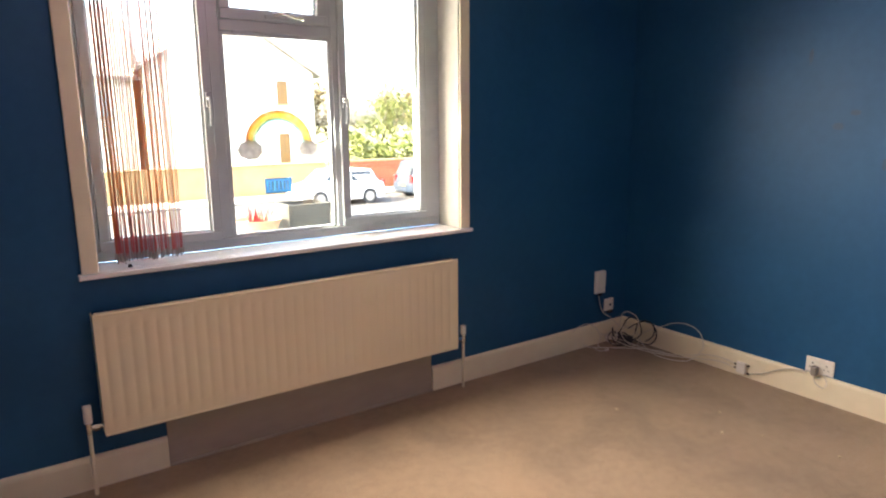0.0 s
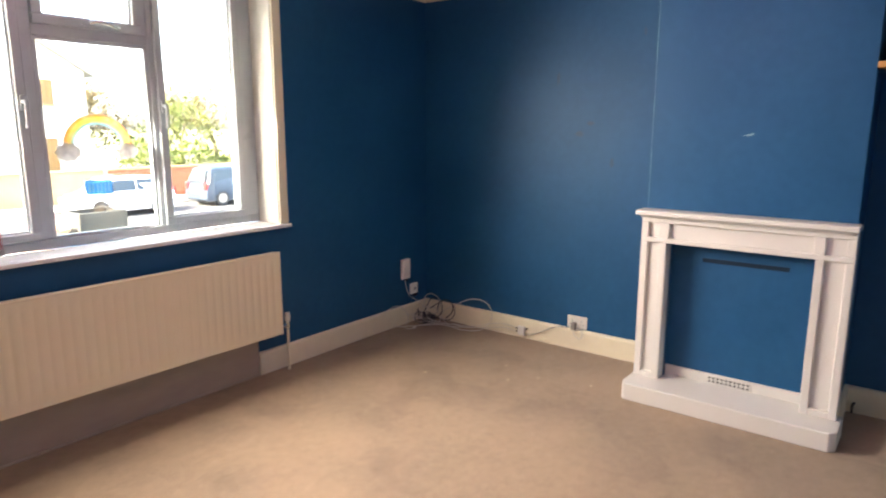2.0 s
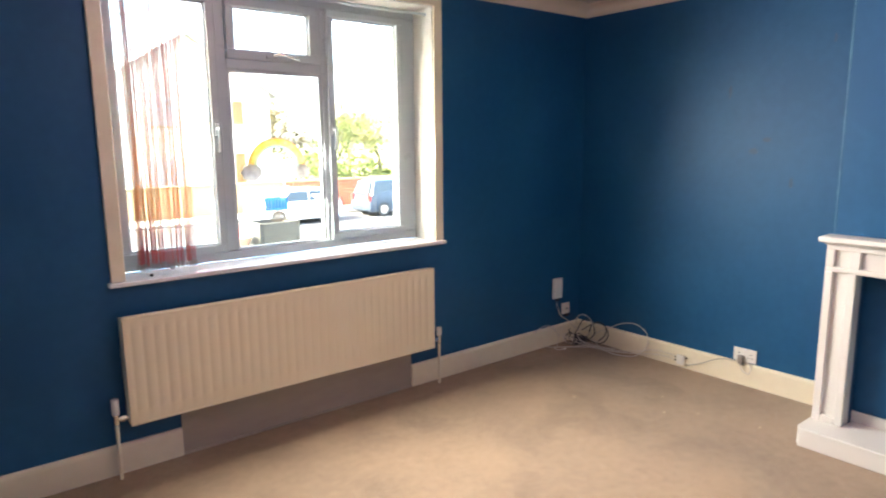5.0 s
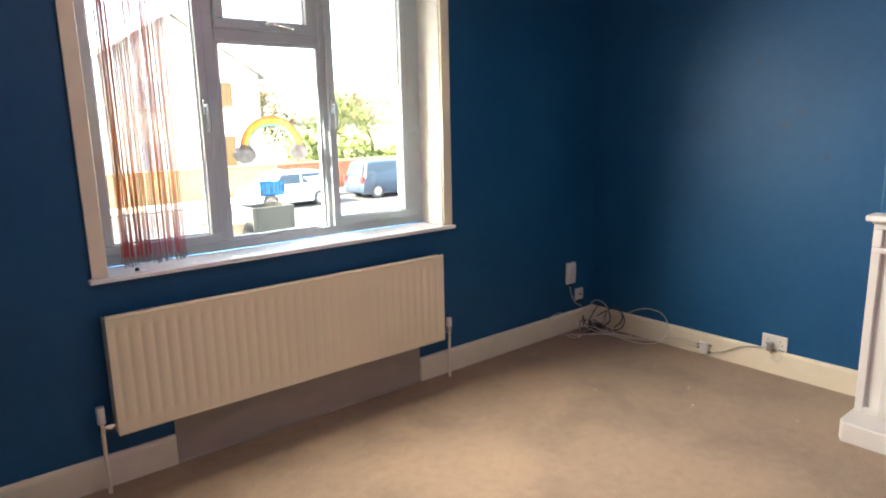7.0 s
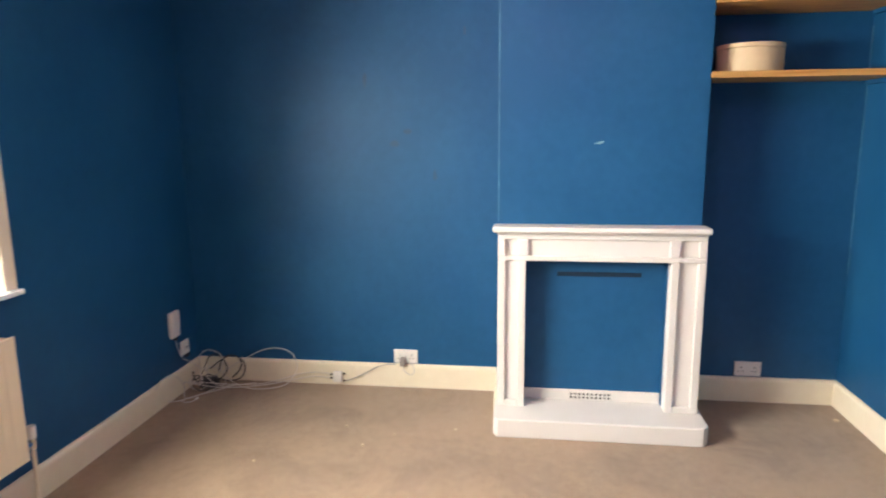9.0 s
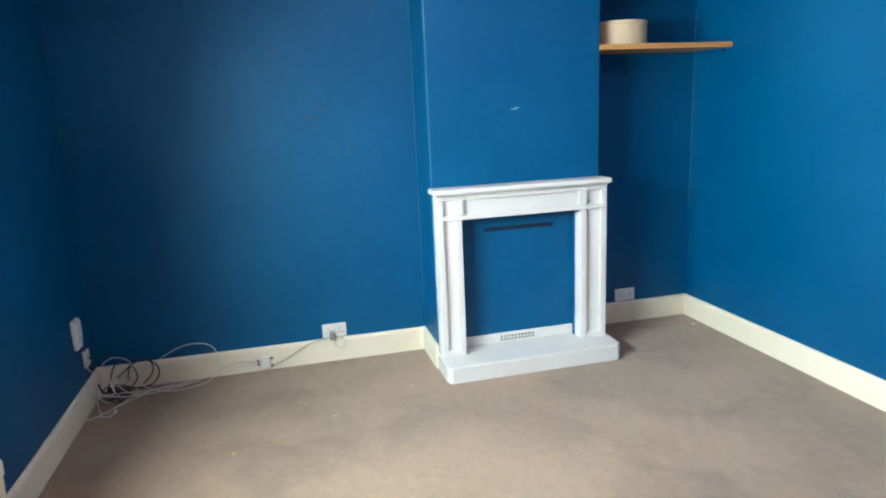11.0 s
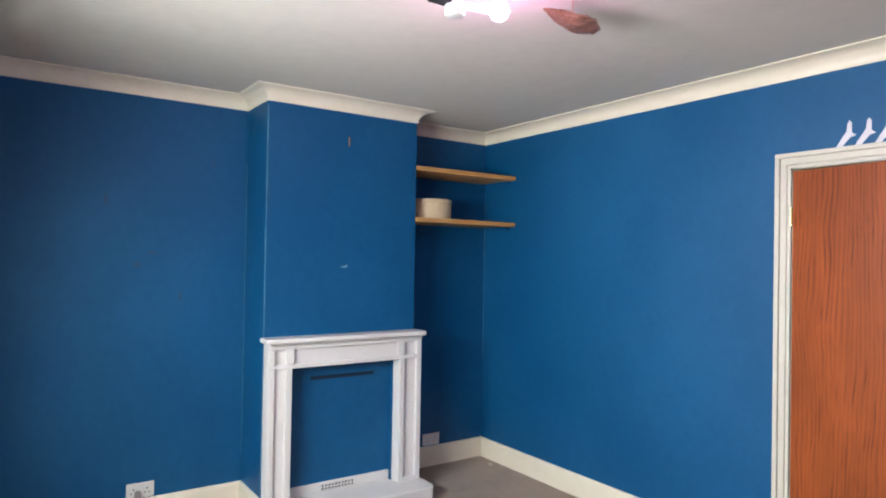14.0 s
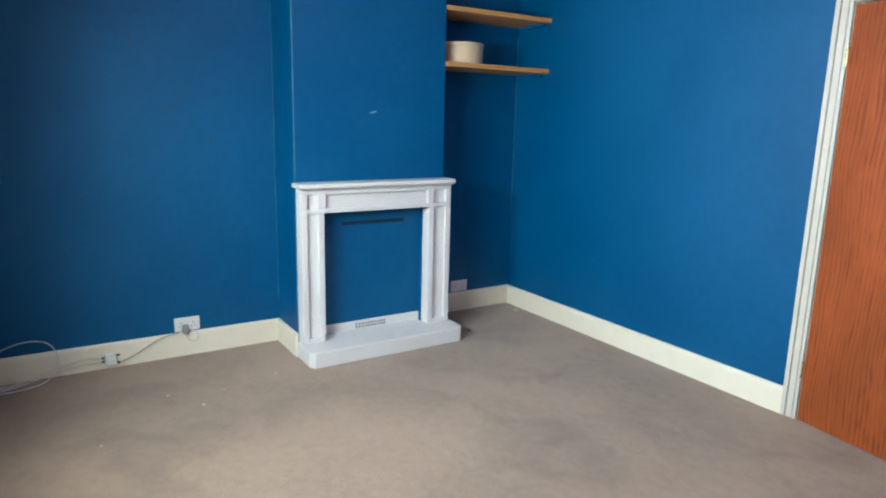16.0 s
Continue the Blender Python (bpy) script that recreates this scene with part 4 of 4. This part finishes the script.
part("arm", tube([(0.05, 0.14, -0.128), (0.04, 0.09, -0.126), (0.02, 0.045, -0.128), (0.0, 0.01, -0.115)], 0.014), PLASTIC, lamp, "thick pale curved arm", smooth=True)
part("bulb", spin([(0.012, 0.0), (0.016, -0.02), (0.030, -0.045), (0.033, -0.06), (0.026, -0.08), (0.010, -0.09)], 20), BULB, lamp, "glowing pinkish bulb", smooth=True).location = (0, 0.02, -0.075)
shade = bmesh.new()
crumple = random.Random(12)
rings = []
for r, length in ((0.034, -0.118), (0.044, -0.100), (0.049, -0.075), (0.051, -0.05), (0.050, -0.02), (0.046, 0.01), (0.040, 0.04), (0.032, 0.07), (0.022, 0.10), (0.012, 0.125), (0.003, 0.145)):
    rings.append([shade.verts.new((r * crumple.uniform(0.80, 1.14) * math.cos(2 * math.pi * k / 20) + 0.03, -0.36 + length + crumple.uniform(-0.006, 0.006),
                                   r * 0.60 * crumple.uniform(0.74, 1.2) * math.sin(2 * math.pi * k / 20) - 0.075 + 0.10 * max(length, 0))) for k in range(20)])
for a, b in zip(rings, rings[1:]):
    for k in range(20):
        shade.faces.new((a[k], a[(k + 1) % 20], b[(k + 1) % 20], b[k]))
sh = part("shade", shade, COPPER, lamp, "crumpled open-ended copper shade")
sh.modifiers.new("thickness", "SOLIDIFY").thickness = 0.002

# ---- outside ----
STREET = -1.9
PALE_SLABS = material("pale_slabs", (0.46, 0.44, 0.40), 0.9, second=(0.40, 0.38, 0.34), scale=3, bump=0.3, bump_scale=50)
BROWN_BLIND = material("brown_blind", (0.26, 0.16, 0.06), 0.5, scale=3)
PALE_GLASS = material("sky_lit_glass", (0.45, 0.47, 0.50), 0.1, scale=2)
structure("ground", boxes((-900, 900, -900, 900, STREET - 0.4, STREET - 0.05)), SOIL, "grass and earth that reach the horizon", "ground")
structure("terrace", boxes((-30, 30, 0.3, 7.0, STREET - 0.05, -0.16)), PALE_SLABS, "raised front garden of pale paving", "terrace")
structure("road", boxes((-120, 120, 12.0, 24.4, STREET - 0.05, STREET)), ASPHALT, "grey asphalt street", "road")
structure("pavement", soft(boxes((-120, 120, 24.4, 26.6, STREET - 0.05, STREET + 0.12)), 0.02), PAVING, "far pavement with a raised kerb", "pavement")
structure("near_pavement", soft(boxes((-120, 120, 10.2, 12.0, STREET - 0.05, STREET + 0.12)), 0.02), PAVING, "near pavement with a raised kerb", "pavement")

# brick wall on the far side of the street: the bricks nearest the view are separate, the rest joined
brick_wall = structure("garden_wall", boxes((10.0, 34, 27.0, 27.2, STREET, -0.42)), MORTAR, "red brick garden wall along the street", "garden wall")
part("coping", soft(boxes((10.0, 34, 26.95, 27.25, -0.42, -0.34)), 0.01), STONE, brick_wall)
one = mesh_of("brick", soft(boxes((-0.225, 0.225, -0.012, 0.012, -0.075, 0.075)), 0.006, 1), BRICK)
for row in range(9):
    for k in range(20):
        b = new("brick", one)
        b.parent = brick_wall
        b.location = (10.3 + 0.47 * k + 0.235 * (row % 2), 26.992, STREET + 0.09 + 0.162 * row)
bm = bmesh.new()
for row in range(9):
    for k in range(30):
        x = 19.8 + 0.47 * k + 0.235 * (row % 2)
        z = STREET + 0.09 + 0.162 * row
        if x < 33.7:
            box(bm, x - 0.225, x + 0.225, 26.98, 27.004, z - 0.075, z + 0.075)
tagged(part("bricks_beyond", bm, BRICK, brick_wall), kind="stuff")
stone_wall = structure("stone_wall", boxes((-40, 9.9, 27.0, 27.3, STREET, -0.45)), STONE, "buff stone garden wall along the street", "garden wall")
part("coping", soft(boxes((-40, 9.9, 26.95, 27.35, -0.45, -0.36)), 0.02), STONE, stone_wall)


def house(x0, x1, y0, y1, eaves, ridge, gable_front, openings, label):
    h = thing("house", label, "house", (0, 0, STREET), group="houses across the street")
    e, r = eaves - STREET, ridge - STREET
    part("wall", boxes((x0, x1, y0, y1, 0, e)), RENDER, h, "white rendered walls")
    if gable_front:
        xm = (x0 + x1) / 2
        part("gable", extrude([(x0, y0, e), (x1, y0, e), (xm, y0, r)], (0, y1 - y0, 0)), RENDER, h)
        for a, b in ((x0 - 0.4, xm), (x1 + 0.4, xm)):
            drop = 0.4 * (r - e) / (xm - x0)
            part("roof", extrude([(a, y0 - 0.3, e - drop + 0.02), (b, y0 - 0.3, r + 0.02), (b, y0 - 0.3, r + 0.2), (a, y0 - 0.3, e - drop + 0.2)], (0, y1 - y0 + 0.6, 0)), SLATE, h, "grey slate roof slope")
    else:
        ym = (y0 + y1) / 2
        for a in (y0 - 0.4, y1 + 0.4):
            part("roof", extrude([(x0 - 0.3, a, e - 0.1), (x0 - 0.3, ym, r), (x0 - 0.3, ym, r + 0.18), (x0 - 0.3, a, e + 0.08)], (x1 - x0 + 0.6, 0, 0)), SLATE, h, "grey slate roof slope")
        part("chimney", soft(boxes((x0 + 2, x0 + 3, ym - 0.4, ym + 0.4, r - 0.6, r + 1.2)), 0.02), BRICK, h)
    for x, z, w, t in openings:
        z -= STREET
        win = part("window", boxes((x - w / 2, x + w / 2, y0 - 0.04, y0 + 0.02, z, z + 0.07), (x - w / 2, x + w / 2, y0 - 0.04, y0 + 0.02, z + t - 0.07, z + t), (x - w / 2, x - w / 2 + 0.07, y0 - 0.04, y0 + 0.02, z + 0.07, z + t - 0.07),
                                   (x + w / 2 - 0.07, x + w / 2, y0 - 0.04, y0 + 0.02, z + 0.07, z + t - 0.07), (x - 0.03, x + 0.03, y0 - 0.03, y0 + 0.02, z + 0.07, z + t - 0.07)), BROWN_FRAME if w < 1 else UPVC, h, "framed window")
        part("pane", boxes((x - w / 2 + 0.07, x + w / 2 - 0.07, y0 - 0.012, y0 - 0.004, z + 0.07, z + t - 0.07)), BROWN_BLIND if w < 1 else PALE_GLASS, win)
        part("sill", soft(boxes((x - w / 2 - 0.08, x + w / 2 + 0.08, y0 - 0.12, y0, z - 0.08, z)), 0.01), STONE, win)
    return h


house(2.6, 11.2, 31.0, 40.0, 4.2, 6.9, True, [(9.4, 2.6, 0.55, 1.15), (9.4, -0.9, 0.55, 1.9), (5.6, 2.4, 1.3, 1.3), (5.6, -0.6, 1.5, 1.4)], "white rendered gabled house with brown windows")
house(-22.0, 2.2, 31.5, 39.0, 3.7, 7.2, False, [(-18.5, 1.9, 1.3, 1.2), (-15, 1.9, 1.3, 1.2), (-11.0, 1.9, 1.3, 1.2), (-7, 1.9, 1.3, 1.2), (-3, 1.9, 1.3, 1.2), (0.5, 1.9, 1.3, 1.2), (-15, -0.9, 1.5, 1.3), (-7, -0.9, 1.5, 1.3), (-1, -0.9, 1.5, 1.3)],
      "long white rendered terrace with a slate roof")


def tree(x, y, base, height, spread, leaves, mat, label, seed):
    r = random.Random(seed)
    t = thing("tree", label, "tree", (x, y, base), group="trees beyond the wall")
    trunk = bmesh.new()
    tips = []

    def limb(start, way, length, radius, level):
        points = [start]
        for k in range(3):
            way = (way + Vector((r.uniform(-0.25, 0.25), r.uniform(-0.25, 0.25), r.uniform(-0.05, 0.2)))).normalized()
            points.append(points[-1] + way * length / 3)
        rings = []
        for k, p in enumerate(points):
            rad = radius * (1 - 0.25 * k)
            rings.append([trunk.verts.new(p + Vector((rad * math.cos(a), rad * math.sin(a), 0))) for a in [math.pi / 3 * i for i in range(6)]])
        for a, b in zip(rings, rings[1:]):
            for i in range(6):
                trunk.faces.new((a[i], a[(i + 1) % 6], b[(i + 1) % 6], b[i]))
        tips.extend(points[1:] if level else points[-1:])
        if level < 3:
            for k in range(4 if level else 6):
                out = Vector((r.uniform(-1, 1), r.uniform(-1, 1), r.uniform(0.1, 0.9))).normalized()
                limb(points[-1 - (k % 2)], out, length * 0.62 * spread, radius * 0.45, level + 1)

    limb(Vector((0, 0, 0)), Vector((0, 0, 1)), height * 0.38, height * 0.03, 0)
    part("trunk", trunk, BARK, t)
    crown = bmesh.new()
    for k in range(leaves):
        c = r.choice(tips) + Vector((r.gauss(0, 0.35), r.gauss(0, 0.35), r.gauss(0, 0.3)))
        a, b = Vector((r.uniform(-1, 1), r.uniform(-1, 1), r.uniform(-1, 1))).normalized(), Vector((r.uniform(-1, 1), r.uniform(-1, 1), r.uniform(-1, 1))).normalized()
        s = r.uniform(0.06, 0.16)
        crown.faces.new([crown.verts.new(c + v * s) for v in (a, b * 0.5, -a, -b * 0.5)])
    part("crown", crown, mat, t)


tree(13.5, 36, STREET, 8.5, 1.0, 2200, LEAF_DRY, "half-bare tree with brown leaves", 1)
tree(18.0, 34, STREET, 7.5, 1.0, 2600, LEAF, "young tree with light green leaves", 2)
tree(22.5, 37, STREET, 9.5, 1.0, 2200, LEAF_DRY, "half-bare tall tree with brown leaves", 3)
tree(28.0, 38, STREET, 9.0, 1.0, 2600, LEAF, "leafy green tree behind the wall", 4)
hedge = bmesh.new()
rng = random.Random(9)
for k in range(9000):
    u = rng.uniform(11.5, 33)
    top = 0.5 + 0.35 * math.sin(u * 1.7) + 0.25 * math.sin(u * 0.6)
    c = Vector((u, 28.6 + rng.gauss(0, 0.5), STREET + (rng.random() ** 0.6) * (top - STREET)))
    a, b = Vector((rng.uniform(-1, 1), rng.uniform(-1, 1), rng.uniform(-1, 1))).normalized(), Vector((rng.uniform(-1, 1), rng.uniform(-1, 1), rng.uniform(-1, 1))).normalized()
    s = rng.uniform(0.08, 0.18)
    hedge.faces.new([hedge.verts.new(c + v * s) for v in (a, b * 0.6, -a, -b * 0.6)])
tagged(new("hedge", mesh_of("hedge", hedge, LEAF)), "bright green hedge behind the brick wall", "hedge", kind="stuff")


def car(name, label, at, length, height, paint, boot, facing):
    """A parked car: body from its side outline, glazing, wheels, lamps."""
    c = thing(name, label, "car", at, group="parked cars", turn=0 if facing > 0 else 180)
    h, hl, w = height, length / 2, 0.86
    side = [(-hl, 0.30), (-hl + 0.02, 0.62), (-hl + 0.08, 0.90), (-hl + boot, 0.98), (-hl + boot + 0.22, h - 0.06), (-hl + boot + 0.5, h), (0.35, h), (0.65, h - 0.04), (1.15, 0.98), (hl - 0.25, 0.84), (hl - 0.03, 0.66), (hl, 0.34), (hl - 0.1, 0.22), (-hl + 0.1, 0.22)]
    bm = extrude([(x, -w, z) for x, z in side], (0, 2 * w, 0))
    for v in bm.verts:
        if v.co.z > 1.0:
            v.co.y *= 0.80
    body = part("body", soft(bm, 0.05, 3), paint, c, smooth=True)
    for s in (-1, 1):
        y = s * (w * 0.80 + 0.055)
        slope = 0.14 * s
        for x0, x1, x2, x3 in ((-hl + boot + 0.12, -hl + boot + 0.34, 0.0 - 0.35, 0.0 - 0.35), (-0.29, -0.29, 0.50, 0.98)):
            part("side_window", extrude([(x0, y + slope * 0.55, 1.00), (x1, y - slope * 0.22, h - 0.10), (x2, y - slope * 0.22, h - 0.10), (x3, y + slope * 0.55, 1.00)], (0, s * 0.012, 0)), CAR_GLASS, body)
        part("headlight", soft(boxes((hl - 0.20, hl - 0.01, s * 0.50, s * 0.82, 0.60, 0.75)), 0.03), CLEAR_LAMP, body, "clear headlight")
        part("tail_light", soft(boxes((-hl - 0.01, -hl + 0.12, s * 0.62, s * 0.85, 0.72, 1.02)), 0.03), RED_LAMP, body, "red tail light")
        part("mirror", soft(boxes((0.78, 0.92, s * 0.86, s * 1.02, 0.98, 1.10)), 0.03), paint, body)
        for x in (-hl + 0.78, hl - 0.82):
            wheel = part("wheel", cylinder(0.33, 0.21, 28, matrix=pose(x, s * (w - 0.08), 0.33, 90)), RUBBER, c, "black tyre", smooth=True)
            part("rim", cylinder(0.21, 0.22, 20, matrix=pose(x, s * (w - 0.07), 0.33, 90)), GREY_PLUG, wheel, "alloy rim", smooth=True)
    part("windscreen", extrude([(0.72, -0.60, h - 0.09), (0.72, 0.60, h - 0.09), (1.17, 0.72, 1.02), (1.17, -0.72, 1.02)], (0.03, 0, 0.02)), CAR_GLASS, body)
    part("rear_window", extrude([(-hl + boot + 0.16, -0.58, h - 0.12), (-hl + boot + 0.16, 0.58, h - 0.12), (-hl + boot - 0.03, 0.66, 1.04), (-hl + boot - 0.03, -0.66, 1.04)], (-0.03, 0, 0.02)), CAR_GLASS, body)
    part("bumper", soft(boxes((hl - 0.06, hl + 0.03, -0.82, 0.82, 0.26, 0.48)), 0.03), paint, body)
    part("rear_plate", boxes((-hl - 0.02, -hl + 0.01, -0.26, 0.26, 0.55, 0.66)), RAINBOW[2], body, "yellow number plate")
    return c


car("hatchback", "white small hatchback parked at the far kerb", (8.4, 22.6, STREET), 3.9, 1.50, CAR_WHITE, 0.35, -1)
car("estate_car", "dark blue tall estate car parked at the far kerb", (14.1, 22.8, STREET), 4.5, 1.68, CAR_BLUE, 0.12, 1)

planter = thing("planter", "square grey planter on the terrace", "planter", (-0.30, 5.1, -0.16))
bm = boxes((-0.29, 0.29, -0.25, 0.25, 0, 0.08), (-0.29, -0.24, -0.25, 0.25, 0.08, 0.655), (0.24, 0.29, -0.25, 0.25, 0.08, 0.655), (-0.24, 0.24, -0.25, -0.20, 0.08, 0.655), (-0.24, 0.24, 0.20, 0.25, 0.08, 0.655))
part("trough", soft(bm, 0.008), CONCRETE, planter)
part("soil", boxes((-0.24, 0.24, -0.20, 0.20, 0.08, 0.60)), BARK, planter)
bm = bmesh.new()
rng = random.Random(3)
for k in range(16):
    x, y, tall = rng.uniform(-0.05, 0.22), rng.uniform(-0.14, 0.14), rng.uniform(0.08, 0.34)
    lean = rng.uniform(-0.08, 0.08)
    bm.faces.new([bm.verts.new(p) for p in ((x - 0.008, y, 0.60), (x + 0.008, y, 0.60), (x + lean, y + lean, 0.60 + tall))])
part("sprouts", bm, BARK, planter, "thin bare stalks")
bowl = thing("plant_bowl", "wide pale bowl with dead red stems on the terrace", "plant pot", (-0.93, 5.0, -0.16))
part("bowl", spin([(0.15, 0.0), (0.17, 0.03), (0.20, 0.28), (0.25, 0.44), (0.29, 0.50), (0.27, 0.50), (0.23, 0.46)], 32), TERRACOTTA, bowl, smooth=True)
bm = bmesh.new()
for k in range(30):
    a, r0, tall = rng.uniform(0, 6.28), rng.uniform(0, 0.16), rng.uniform(0.10, 0.24)
    p = Vector((r0 * math.cos(a), r0 * math.sin(a), 0.46))
    q = p + Vector((rng.uniform(-0.06, 0.06), rng.uniform(-0.06, 0.06), tall))
    bm.faces.new([bm.verts.new(v) for v in (p + Vector((-0.01, 0, 0)), p + Vector((0.01, 0, 0)), q)])
part("stems", bm, RED_LAMP, bowl, "dry reddish stems")
